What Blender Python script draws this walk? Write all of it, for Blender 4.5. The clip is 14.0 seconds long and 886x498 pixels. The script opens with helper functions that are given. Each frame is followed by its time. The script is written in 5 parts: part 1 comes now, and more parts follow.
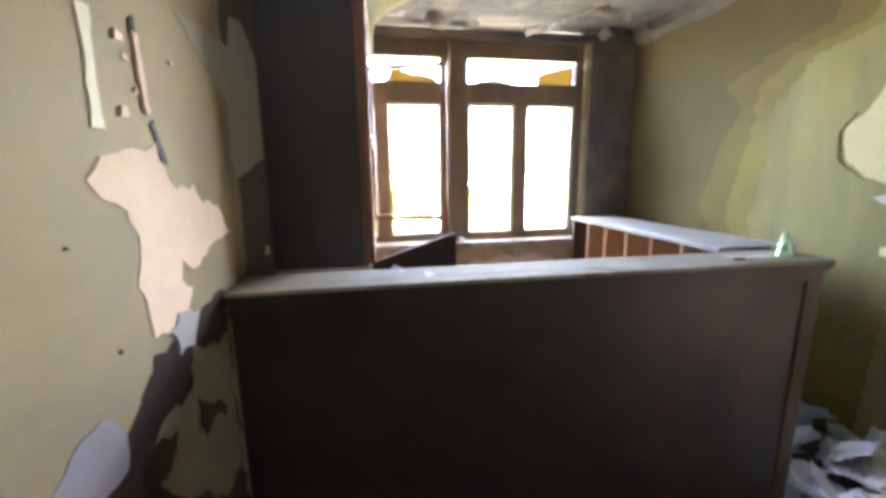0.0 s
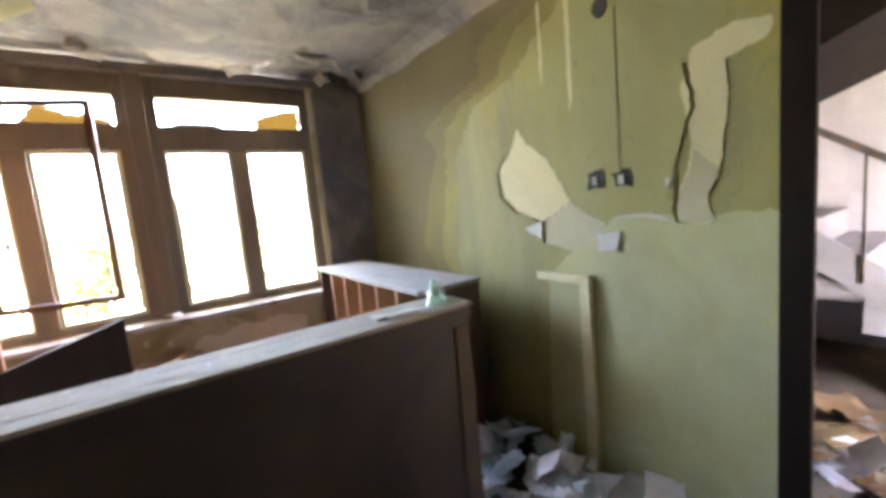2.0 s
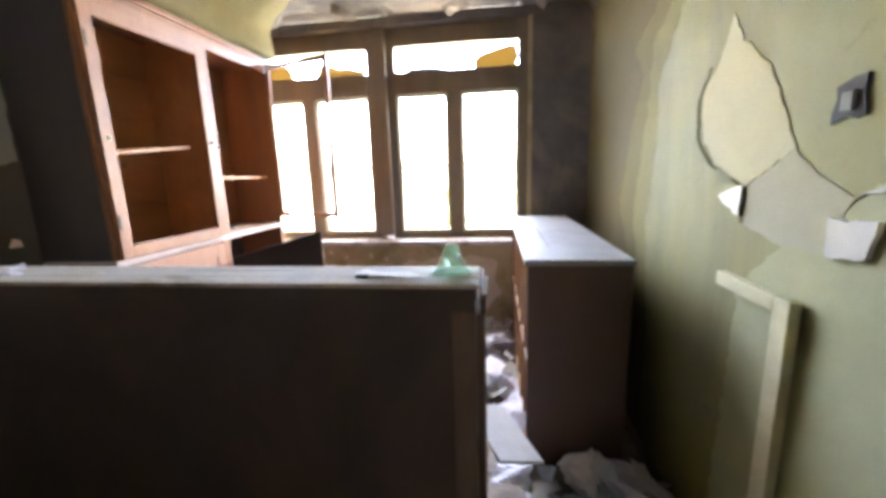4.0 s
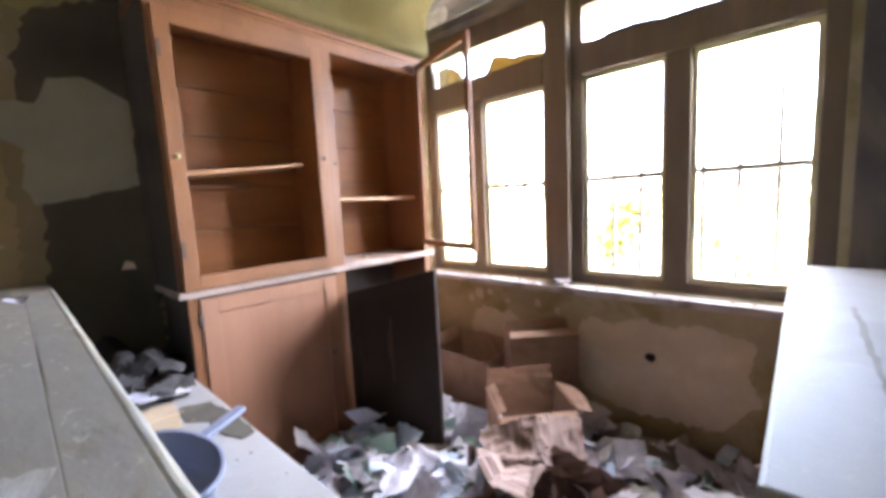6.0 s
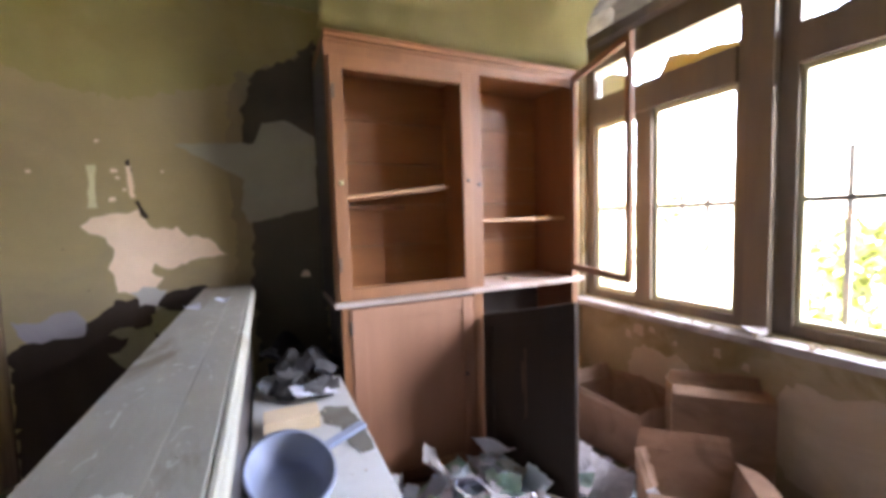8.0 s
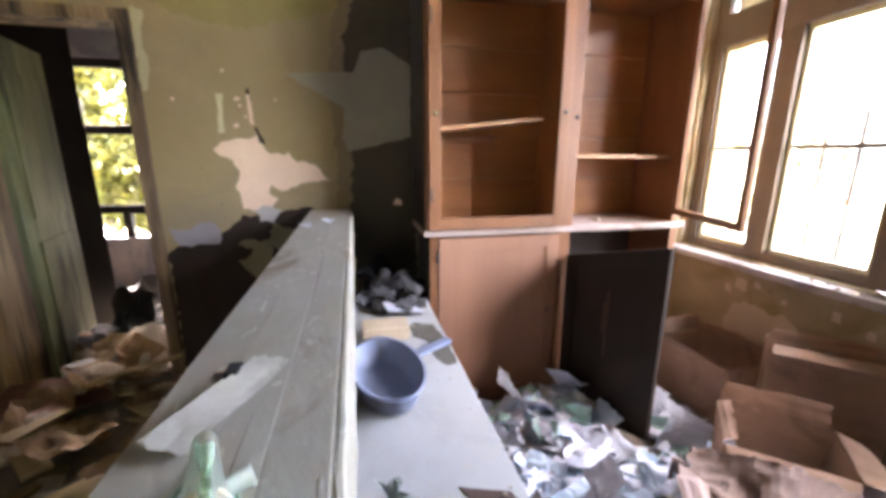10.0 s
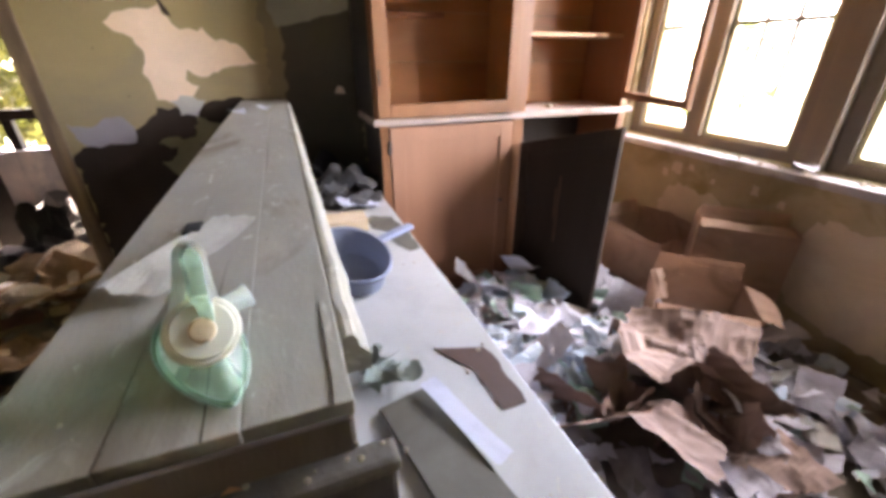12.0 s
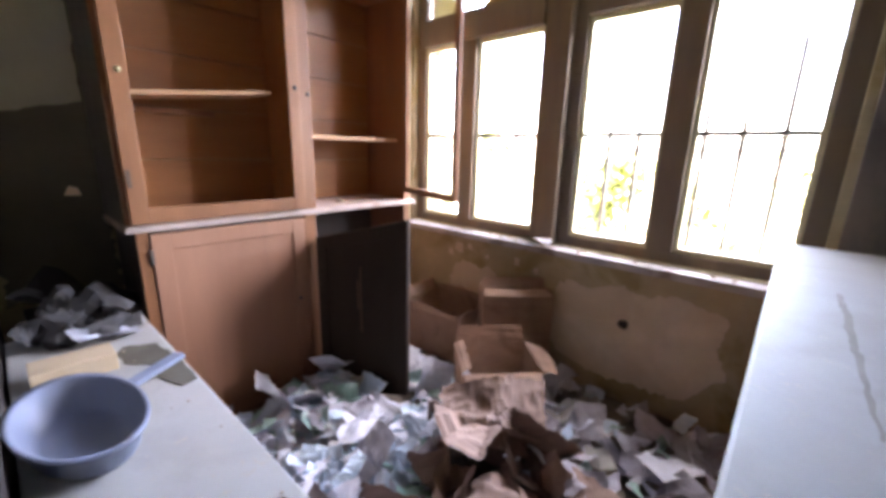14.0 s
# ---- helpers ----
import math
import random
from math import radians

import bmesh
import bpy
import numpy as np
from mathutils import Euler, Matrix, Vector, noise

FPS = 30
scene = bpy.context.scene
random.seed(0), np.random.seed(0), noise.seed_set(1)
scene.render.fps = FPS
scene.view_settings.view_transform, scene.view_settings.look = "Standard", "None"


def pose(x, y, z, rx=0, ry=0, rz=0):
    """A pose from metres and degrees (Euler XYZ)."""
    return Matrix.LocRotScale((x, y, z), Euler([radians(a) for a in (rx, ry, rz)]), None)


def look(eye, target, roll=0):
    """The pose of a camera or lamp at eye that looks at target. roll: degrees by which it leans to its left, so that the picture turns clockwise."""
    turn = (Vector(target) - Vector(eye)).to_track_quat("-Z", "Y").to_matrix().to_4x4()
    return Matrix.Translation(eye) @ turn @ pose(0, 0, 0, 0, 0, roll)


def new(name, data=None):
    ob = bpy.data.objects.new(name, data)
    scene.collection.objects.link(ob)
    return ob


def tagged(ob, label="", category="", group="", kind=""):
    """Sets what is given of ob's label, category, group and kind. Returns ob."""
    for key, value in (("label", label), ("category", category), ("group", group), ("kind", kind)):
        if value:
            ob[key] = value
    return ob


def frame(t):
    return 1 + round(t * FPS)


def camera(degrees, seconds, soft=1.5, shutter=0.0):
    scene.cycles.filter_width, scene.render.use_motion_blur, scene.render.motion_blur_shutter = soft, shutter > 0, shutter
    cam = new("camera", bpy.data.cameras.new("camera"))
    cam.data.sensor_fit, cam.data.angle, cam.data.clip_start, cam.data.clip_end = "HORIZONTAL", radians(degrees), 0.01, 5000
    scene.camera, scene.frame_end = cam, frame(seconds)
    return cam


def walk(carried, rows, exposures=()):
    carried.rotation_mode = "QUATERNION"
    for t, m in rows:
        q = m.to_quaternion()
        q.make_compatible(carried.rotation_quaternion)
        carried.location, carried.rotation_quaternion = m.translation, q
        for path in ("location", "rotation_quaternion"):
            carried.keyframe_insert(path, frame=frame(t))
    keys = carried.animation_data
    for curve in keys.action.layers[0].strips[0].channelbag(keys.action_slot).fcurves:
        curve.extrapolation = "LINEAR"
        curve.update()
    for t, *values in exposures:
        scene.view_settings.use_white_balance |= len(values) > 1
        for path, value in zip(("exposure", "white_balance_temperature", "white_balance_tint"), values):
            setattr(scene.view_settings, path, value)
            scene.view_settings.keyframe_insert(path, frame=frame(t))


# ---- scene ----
cam = camera(96.7, 14.0, soft=4.0)
PATH = [
    (0, (0.412, 0.712, 1.351), (0.731, 2.651, 0.978), -0.7),
    (0.5, (0.549, 0.701, 1.301), (1.006, 2.596, 0.85), -3.4),
    (1, (0.75, 0.732, 1.352), (1.437, 2.568, 0.955), -2.2),
    (1.5, (0.86, 0.786, 1.387), (1.736, 2.549, 1.033), -5.3),
    (2, (1.109, 0.75, 1.393), (2.252, 2.375, 1.164), -5.3),
    (2.5, (1.297, 0.704, 1.362), (2.254, 2.405, 0.923), -3.7),
    (5, (2.222, 1.328, 1.268), (1.415, 3.131, 0.955), -1.3),
    (5.5, (2.198, 1.674, 1.228), (1.29, 3.444, 1.02), -2.3),
    (6, (2.115, 1.909, 1.278), (0.773, 3.374, 1.047), -2.9),
    (6.5, (2.098, 2.023, 1.321), (0.335, 2.964, 1.242), 0.0),
    (7, (2.101, 2.063, 1.326), (0.312, 2.948, 1.192), -0.9),
    (9.5, (2.108, 2.013, 1.329), (0.214, 2.598, 1.07), -0.1),
    (10, (2.126, 2.006, 1.317), (0.226, 2.433, 0.863), 0.2),
    (10.5, (2.139, 1.979, 1.29), (0.264, 2.243, 0.646), 0.2),
    (11, (2.111, 1.936, 1.229), (0.285, 2.08, 0.426), 0.3),
    (11.5, (2.111, 1.938, 1.241), (0.333, 2.183, 0.358), -0.2),
    (12, (2.111, 1.964, 1.228), (0.432, 2.605, 0.35), -0.1),
    (12.5, (2.105, 2.0, 1.226), (0.587, 2.974, 0.362), 0.5),
    (13, (2.103, 2.009, 1.226), (0.664, 3.129, 0.403), 0.9),
    (13.5, (2.103, 2.017, 1.244), (0.733, 3.297, 0.547), 1.5),
    (14, (2.097, 2.034, 1.269), (0.818, 3.494, 0.788), 1.5),
]
walk(cam, [(t, look(e, g, r)) for t, e, g, r in PATH], [(0.0, 7.58, 6600, 18), (0.5, 7.76, 6650, 18), (1.5, 7.76, 6600, 18), (2.0, 7.45, 6800, 20), (2.5, 7.62, 6950, 19), (5.0, 7.50, 6800, 23), (5.5, 7.40, 6800, 23), (6.5, 7.02, 6800, 22), (9.5, 7.10, 6700, 24), (11.0, 7.42, 7650, 24), (12.0, 7.22, 7450, 25), (13.0, 6.90, 7050, 26), (14.0, 6.85, 6800, 26)])

# ---- world and sun ----
SUN_UP, SUN_TURN = 50, 240
world = bpy.data.worlds.new("world")
scene.world = world
world.use_nodes = True
wn = world.node_tree.nodes
sky = wn.new("ShaderNodeTexSky")
sky.sky_type, sky.sun_disc = "NISHITA", False
sky.sun_elevation, sky.sun_rotation = radians(SUN_UP), radians(SUN_TURN)
sky.dust_density = 3.0
world.node_tree.links.new(sky.outputs[0], wn["Background"].inputs[0])
wn["Background"].inputs[1].default_value = 0.15
sun_data = bpy.data.lights.new("sun", "SUN")
sun_data.energy, sun_data.angle, sun_data.color = 2.5, radians(0.5), (1.0, 0.94, 0.84)
sun = new("sun", sun_data)
a, b = radians(SUN_TURN), radians(SUN_UP)
sun.matrix_world = look((0, 0, 0), (-math.sin(a) * math.cos(b), -math.cos(a) * math.cos(b), -math.sin(b)))

# added fill lamps reaching in through the windows: upper sky boost, and from east
for nm, wide, high, power, place, aim in (("sky_light", 6.5, 4.0, 24.0, (1.3, 7.6, 4.9), (1.4, 2.8, 0.4)), ("cloud_light", 3.6, 3.0, 25.0, (4.9, 7.3, 3.6), (0.7, 2.7, 0.7))):
    lamp = bpy.data.lights.new(nm, "AREA")
    lamp.shape, lamp.size, lamp.size_y, lamp.energy, lamp.color = "RECTANGLE", wide, high, power, (0.92, 0.95, 1.0)
    new(nm, lamp).matrix_world = look(place, aim)

# ---- materials ----
def material(name, base, second=None, rough=0.8, vary=0.18, scale=7.0, patch=1.6, cover=0.5, edge=0.12, bump=0.25, grain=55.0, stretch=(1, 1, 1), metal=0.0, spread=0.0, speck=None, stain=None):
    """Two scales of colour (base with grain; second colour in large patches) and fine relief."""
    m = bpy.data.materials.new(name)
    m.use_nodes = True
    nt, p = m.node_tree, m.node_tree.nodes["Principled BSDF"]
    L = nt.links.new

    def node(kind, **kw):
        n = nt.nodes.new(kind)
        for k, v in kw.items():
            n.inputs[k].default_value = v
        return n

    co = node("ShaderNodeTexCoord")
    mp = node("ShaderNodeMapping", Scale=stretch)
    L(co.outputs["Object"], mp.inputs[0])

    def fuzz(sc, detail=6.0, dist=0.0):
        n = node("ShaderNodeTexNoise", Scale=sc, Detail=detail, Roughness=0.6, Distortion=dist)
        L(mp.outputs[0], n.inputs["Vector"])
        return n

    def blend(fac, c1, c2):
        n = nt.nodes.new("ShaderNodeMix")
        n.data_type = "RGBA"
        for idx, c in ((6, c1), (7, c2)):
            if isinstance(c, tuple):
                n.inputs[idx].default_value = (*c, 1)
            else:
                L(c, n.inputs[idx])
        L(fac, n.inputs[0])
        return n.outputs[2]

    def ramp(src, lo, hi):
        n = node("ShaderNodeMapRange", **{"From Min": lo, "From Max": hi})
        L(src, n.inputs[0])
        return n.outputs[0]

    fine = fuzz(scale)
    dark = tuple(c * (1 - vary) for c in base)
    lite = tuple(min(1, c * (1 + vary)) for c in base)
    col = blend(ramp(fine.outputs[0], 0.3, 0.7), dark, lite)
    if second:
        big = fuzz(patch, 8.0, 0.6)
        col = blend(ramp(big.outputs[0], cover - edge, cover + edge), col, second)
    if speck:
        sp = fuzz(scale * 3.3, 3.0, 1.5)
        col = blend(ramp(sp.outputs[0], 0.62, 0.7), col, speck)
    if stain:
        tone, size, level, soft_edge = stain
        st_n = fuzz(size, 7.0, 0.9)
        col = blend(ramp(st_n.outputs[0], level - soft_edge, level + soft_edge), col, tone)
    if spread:
        info = node("ShaderNodeObjectInfo")
        hsv = node("ShaderNodeHueSaturation")
        L(ramp(info.outputs["Random"], -0.5 / spread, 1 + 0.5 / spread), hsv.inputs["Saturation"])
        hsv.inputs["Saturation"].default_value = 1
        r = node("ShaderNodeMapRange", **{"To Min": 1 - spread, "To Max": 1 + spread})
        L(info.outputs["Random"], r.inputs[0])
        L(r.outputs[0], hsv.inputs["Value"])
        L(col, hsv.inputs["Color"])
        nt.links.remove(hsv.inputs["Saturation"].links[0])
        col = hsv.outputs[0]
    L(col, p.inputs["Base Color"])
    rg = node("ShaderNodeMapRange", **{"To Min": max(0.02, rough - 0.1), "To Max": min(1, rough + 0.1)})
    L(fine.outputs[0], rg.inputs[0])
    L(rg.outputs[0], p.inputs["Roughness"])
    p.inputs["Metallic"].default_value = metal
    if bump:
        gr = fuzz(grain, 4.0)
        bp = node("ShaderNodeBump", Strength=bump, Distance=0.004)
        L(gr.outputs[0], bp.inputs["Height"])
        L(bp.outputs[0], p.inputs["Normal"])
    return m


def glass(name, color, rough=0.05, alpha_mix=0.35, ior=1.45):
    m = bpy.data.materials.new(name)
    m.use_nodes = True
    nt = m.node_tree
    g, t, mx = (nt.nodes.new("ShaderNodeBsdf" + k) for k in ("Glossy", "Transparent", "Diffuse"))
    g.inputs["Roughness"].default_value = rough
    t.inputs["Color"].default_value = (*color, 1)
    mx.inputs["Color"].default_value = (*color, 1)
    a, b, f = nt.nodes.new("ShaderNodeMixShader"), nt.nodes.new("ShaderNodeMixShader"), nt.nodes.new("ShaderNodeFresnel")
    a.inputs[0].default_value = alpha_mix
    f.inputs["IOR"].default_value = ior
    nt.links.new(t.outputs[0], a.inputs[1])
    nt.links.new(mx.outputs[0], a.inputs[2])
    nt.links.new(f.outputs[0], b.inputs[0])
    nt.links.new(a.outputs[0], b.inputs[1])
    nt.links.new(g.outputs[0], b.inputs[2])
    nt.links.new(b.outputs[0], nt.nodes["Material Output"].inputs[0])
    return m


M_PANE = glass("dusty_window_glass", (0.86, 0.86, 0.85), 0.1, 0.01)
M_OLIVE = material("olive_paint", (0.24, 0.215, 0.045), (0.235, 0.235, 0.105), 0.7, 0.16, 3.5, 1.3, 0.5, 0.1, 0.2, 40, (1, 1, 0.55), speck=(0.20, 0.19, 0.085), stain=((0.15, 0.14, 0.065), 1.15, 0.57, 0.13))
M_TAN = material("tan_paint", (0.345, 0.268, 0.155), (0.285, 0.23, 0.105), 0.75, 0.16, 4, 1.3, 0.48, 0.28, 0.2, 40, stain=((0.24, 0.20, 0.13), 1.7, 0.60, 0.12))
M_OLIVE_TAN = material("olive_tan_paint", (0.30, 0.252, 0.11), (0.235, 0.20, 0.065), 0.75, 0.14, 4, 1.3, 0.5, 0.15, 0.2, 40)
M_SAGE = material("sage_paint", (0.33, 0.335, 0.185), (0.285, 0.275, 0.115), 0.75, 0.14, 3.5, 1.6, 0.56, 0.14, 0.2, 40)
M_SAGE_DIM = material("dusty_sage_undercoat", (0.215, 0.205, 0.135), (0.18, 0.17, 0.105), 0.85, 0.15, 6, 2.5, 0.5, 0.15, 0.2, 40)
M_WINWALL = material("window_wall_plaster", (0.42, 0.36, 0.235), (0.30, 0.255, 0.13), 0.85, 0.12, 6, 2.6, 0.56, 0.05, 0.2, 50)
# dark grey plaster, browner in large patches
M_DARK_PLASTER = material("dark_plaster", (0.13, 0.125, 0.13), (0.24, 0.21, 0.18), 0.9, 0.2, 5, 2.0, 0.55, 0.08, 0.3, 30)
M_CEIL = material("peeling_ceiling", (0.165, 0.145, 0.125), (0.085, 0.08, 0.08), 0.9, 0.25, 7, 1.7, 0.55, 0.06, 0.5, 20)
M_PLASTER = material("bare_plaster", (0.78, 0.60, 0.46), (0.71, 0.54, 0.41), 0.9, 0.06, 9, 3, 0.5, 0.1, 0.2, 60)
M_STONE_WALL = material("bare_tan_plaster", (0.66, 0.58, 0.48), (0.57, 0.49, 0.38), 0.9, 0.1, 7, 3, 0.5, 0.1, 0.25, 50)
M_PLASTER_OLIVE = material("pale_undercoat", (0.44, 0.41, 0.25), None, 0.85, 0.06, 9)
M_UNDERCOAT = material("grey_olive_undercoat", (0.36, 0.345, 0.235), (0.32, 0.305, 0.20), 0.85, 0.08, 9, 3, 0.5, 0.15)
M_PLASTER_GREY = material("grey_undercoat", (0.30, 0.29, 0.22), None, 0.85, 0.06, 9)
# smoky paint deepened by the shade beside the dresser
M_SOOT_SHADE = material("sooty_shaded_paint", (0.062, 0.054, 0.037), (0.085, 0.073, 0.047), 0.85, 0.25, 5, 1.8, 0.5, 0.15, 0.2, 40)
M_BROWNED_A = material("faintly_browned_olive", (0.2, 0.176, 0.042), (0.195, 0.18, 0.07), 0.75, 0.16, 3.5, 1.3, 0.5, 0.15, 0.2, 40, (1, 1, 0.55), stain=((0.15, 0.132, 0.05), 1.3, 0.55, 0.15))
M_BROWNED_B = material("browned_olive", (0.162, 0.14, 0.045), (0.155, 0.138, 0.062), 0.8, 0.16, 3.5, 1.3, 0.5, 0.2, 0.2, 40, (1, 1, 0.55), stain=((0.125, 0.108, 0.05), 1.3, 0.55, 0.15))
M_BROWNED_C = material("deep_browned_olive", (0.132, 0.112, 0.05), (0.125, 0.108, 0.062), 0.8, 0.16, 3.5, 1.3, 0.5, 0.2, 0.2, 40, (1, 1, 0.55), stain=((0.105, 0.09, 0.05), 1.3, 0.55, 0.15))
for m_, gloss in ((M_BROWNED_A, 0.2), (M_BROWNED_B, 0.12), (M_BROWNED_C, 0.08), (M_OLIVE, 0.3)):
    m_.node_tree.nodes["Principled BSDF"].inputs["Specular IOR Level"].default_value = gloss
M_SOOT_SHADE_EDGE = material("smoky_shade_edge_paint", (0.25, 0.205, 0.125), (0.215, 0.175, 0.10), 0.85, 0.2, 5, 1.8, 0.5, 0.15, 0.2, 40)
M_PAINT_FRAME = material("weathered_frame_wood", (0.20, 0.15, 0.10), (0.13, 0.11, 0.09), 0.7, 0.25, 8, 3, 0.5, 0.15, 0.3, 60, (1, 1, 0.15))
M_SILL = material("dusty_sill", (0.42, 0.41, 0.42), (0.25, 0.22, 0.20), 0.75, 0.15, 10, 4, 0.58, 0.06, 0.3, 60)
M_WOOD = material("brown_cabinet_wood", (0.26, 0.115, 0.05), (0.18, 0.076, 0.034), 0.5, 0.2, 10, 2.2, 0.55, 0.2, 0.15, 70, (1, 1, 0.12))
# the cabinet wood again, brightened by the daylight that falls inside
M_WOOD_LIT = material("daylit_orange_wood", (0.34, 0.15, 0.05), (0.25, 0.105, 0.036), 0.5, 0.2, 10, 2.2, 0.55, 0.2, 0.15, 70, (1, 0.15, 1))
M_WOOD_DUSTY = material("dusty_cabinet_wood", (0.35, 0.18, 0.11), (0.275, 0.135, 0.078), 0.65, 0.15, 10, 2.2, 0.5, 0.25, 0.15, 70, (1, 1, 0.12))
# darker copy of the cabinet wood, with the flank's shade in its colour
M_WOOD_SHADED = material("shaded_cabinet_wood", (0.068, 0.058, 0.054), (0.045, 0.04, 0.038), 0.5, 0.2, 10, 2, 0.5, 0.2, 0.15, 70, (1, 1, 0.12))
M_WOOD_PALE = material("pale_shelf_wood", (0.42, 0.24, 0.13), None, 0.6, 0.15, 12, bump=0.15, stretch=(1, 0.15, 1))
# the open door's shade is in this brown; scorches, gouges and cracks share it
M_SHADE_AND_SCORCH = material("shaded_door_and_scorch_brown", (0.042, 0.031, 0.025), (0.03, 0.022, 0.018), 0.6, 0.2, 9, 2, 0.5, 0.2, 0.15, 70, (1, 1, 0.15))
M_SHADE_AND_SCORCH.node_tree.nodes["Principled BSDF"].inputs["Specular IOR Level"].default_value = 0.12
M_PARTITION = material("partition_panel", (0.042, 0.037, 0.035), (0.056, 0.039, 0.034), 0.5, 0.25, 5, 1.7, 0.55, 0.15, 0.15, 60, stain=((0.018, 0.016, 0.018), 1.4, 0.55, 0.15))
M_TOPBOARD = material("dusty_top_board", (0.34, 0.315, 0.265), (0.28, 0.25, 0.20), 0.85, 0.12, 12, 3.5, 0.52, 0.15, 0.3, 60, (0.45, 1, 1), speck=(0.48, 0.45, 0.39), stain=((0.20, 0.165, 0.12), 5.0, 0.64, 0.05))
M_WHITE = material("white_laminate", (0.39, 0.385, 0.365), (0.32, 0.31, 0.285), 0.4, 0.06, 9, 3.2, 0.6, 0.1, 0.06, 60, speck=(0.42, 0.38, 0.31))
M_COUNTER = material("dust_covered_counter", (0.46, 0.37, 0.33), (0.30, 0.18, 0.12), 0.8, 0.12, 10, 4, 0.58, 0.08, 0.3, 60)
M_BOOKTOP = material("dusty_white_top", (0.25, 0.255, 0.255), (0.205, 0.205, 0.20), 0.62, 0.08, 9, 3.2, 0.6, 0.1, 0.06, 60, speck=(0.30, 0.28, 0.25))
M_LEDGE = material("grimy_ledge", (0.15, 0.13, 0.11), (0.09, 0.075, 0.06), 0.8, 0.2, 14, 8, 0.5, 0.1, 0.5, 60)
M_ENDPOST = material("worn_brown_post", (0.105, 0.08, 0.062), (0.06, 0.042, 0.032), 0.7, 0.25, 9, 3, 0.5, 0.15, 0.3, 60, (1, 1, 0.25))
M_CASING = material("worn_casing_wood", (0.36, 0.25, 0.13), (0.12, 0.08, 0.05), 0.75, 0.35, 14, 6, 0.5, 0.12, 0.4, 60, (1, 1, 0.1), stain=((0.035, 0.026, 0.018), 9.0, 0.57, 0.07))
M_BOOKEND = material("bookcase_side_wood", (0.085, 0.045, 0.03), (0.06, 0.033, 0.024), 0.55, 0.2, 9, 2, 0.5, 0.2, 0.12, 70, (1, 1, 0.15))
M_TRIM = material("cream_trim", (0.55, 0.52, 0.32), (0.42, 0.39, 0.22), 0.6, 0.12, 10, 4, 0.6, 0.1, 0.15, 60)
# black of the door posts, which also stands for unlit space
M_CHAR_AND_SHADE = material("charred_and_unlit_black", (0.008, 0.006, 0.005), (0.014, 0.010, 0.008), 0.7, 0.3, 9, 3, 0.5, 0.2, 0.3, 60, (1, 1, 0.2))
M_CHAR_AND_SHADE.node_tree.nodes["Principled BSDF"].inputs["Specular IOR Level"].default_value = 0.08
M_DIRT = material("rubbish_dirt", (0.125, 0.10, 0.078), (0.20, 0.17, 0.14), 0.95, 0.35, 18, 5, 0.5, 0.15, 0.8, 40)
M_FLOOR = material("dirty_floor", (0.15, 0.11, 0.08), (0.08, 0.065, 0.05), 0.9, 0.25, 9, 2, 0.5, 0.2, 0.3, 40)
M_HALL = material("hall_plaster", (0.29, 0.275, 0.30), (0.23, 0.215, 0.23), 0.85, 0.08, 5, 1.5, 0.55, 0.1, 0.2, 40)
M_IRON = material("rusty_iron", (0.05, 0.045, 0.04), (0.12, 0.07, 0.04), 0.6, 0.2, 20, 9, 0.6, 0.1, 0.2, 80)


# ---- mesh helpers ----
def box(bm, x0, x1, y0, y1, z0, z1, m=None):
    made = bmesh.ops.create_cube(bm, size=1)["verts"]
    t = Matrix.Translation(((x0 + x1) / 2, (y0 + y1) / 2, (z0 + z1) / 2)) @ Matrix.Diagonal((x1 - x0, y1 - y0, z1 - z0, 1))
    bmesh.ops.transform(bm, matrix=(m or Matrix()) @ t, verts=made)
    return made


def soften(bm, width=0.004, segments=2):
    bmesh.ops.bevel(bm, geom=[e for e in bm.edges if len(e.link_faces) == 2 and e.calc_face_angle(0) > 0.6], offset=width, segments=segments, profile=0.6, affect="EDGES", clamp_overlap=True)


def part(name, bm, mat, parent=None, label="", smooth=False):
    me = bpy.data.meshes.new(name)
    bm.to_mesh(me)
    bm.free()
    me.materials.append(mat)
    if smooth:
        me.shade_smooth()
    ob = new(name, me)
    if parent is not None:
        ob.parent = parent
    if label:
        ob["label"] = label
    return ob


def block(name, dims, mat, parent=None, label="", bev=0.004, m=None):
    bm = bmesh.new()
    box(bm, *dims, m)
    if bev:
        soften(bm, bev)
    return part(name, bm, mat, parent, label)


def blocks(name, rows, mat, parent=None, label="", bev=0.0):
    bm = bmesh.new()
    for r in rows:
        box(bm, *r)
    if bev:
        soften(bm, bev)
    return part(name, bm, mat, parent, label)


def thing(name, label, category, group="", at=(0, 0, 0)):
    ob = new(name)
    ob.location = at
    return tagged(ob, label, category, group)


# ---- room shell ----
XR, YW, ZC = 2.67, 4.06, 2.48
YB, T, TE = -1.0, 0.15, 0.085      # TE: the thin olive wall
LD0, LD1, LDZ = 0.40, 1.07, 1.93      # doorway in the tan wall
RD0, RD1, RDZ = 0.10, 1.09, 2.0       # doorway in the olive wall
tagged(blocks("floor", [(-2.6, 6.2, -2.2, 4.06, -0.1, 0)], M_FLOOR), "dirty bare floor under a layer of litter", "floor", kind="structure")
wall_west = tagged(blocks("wall_west", [(-T, 0, LD1, 4.2, 0, ZC), (-T, 0, LD0, LD1, LDZ, ZC), (-T, 0, 0.18, LD0, 0, ZC), (-T, 0, -0.9, 0.18, 2.1, ZC), (-T, 0, YB, -0.9, 0, ZC)], M_TAN), "tan painted wall with large peeled patches", "wall", kind="structure")
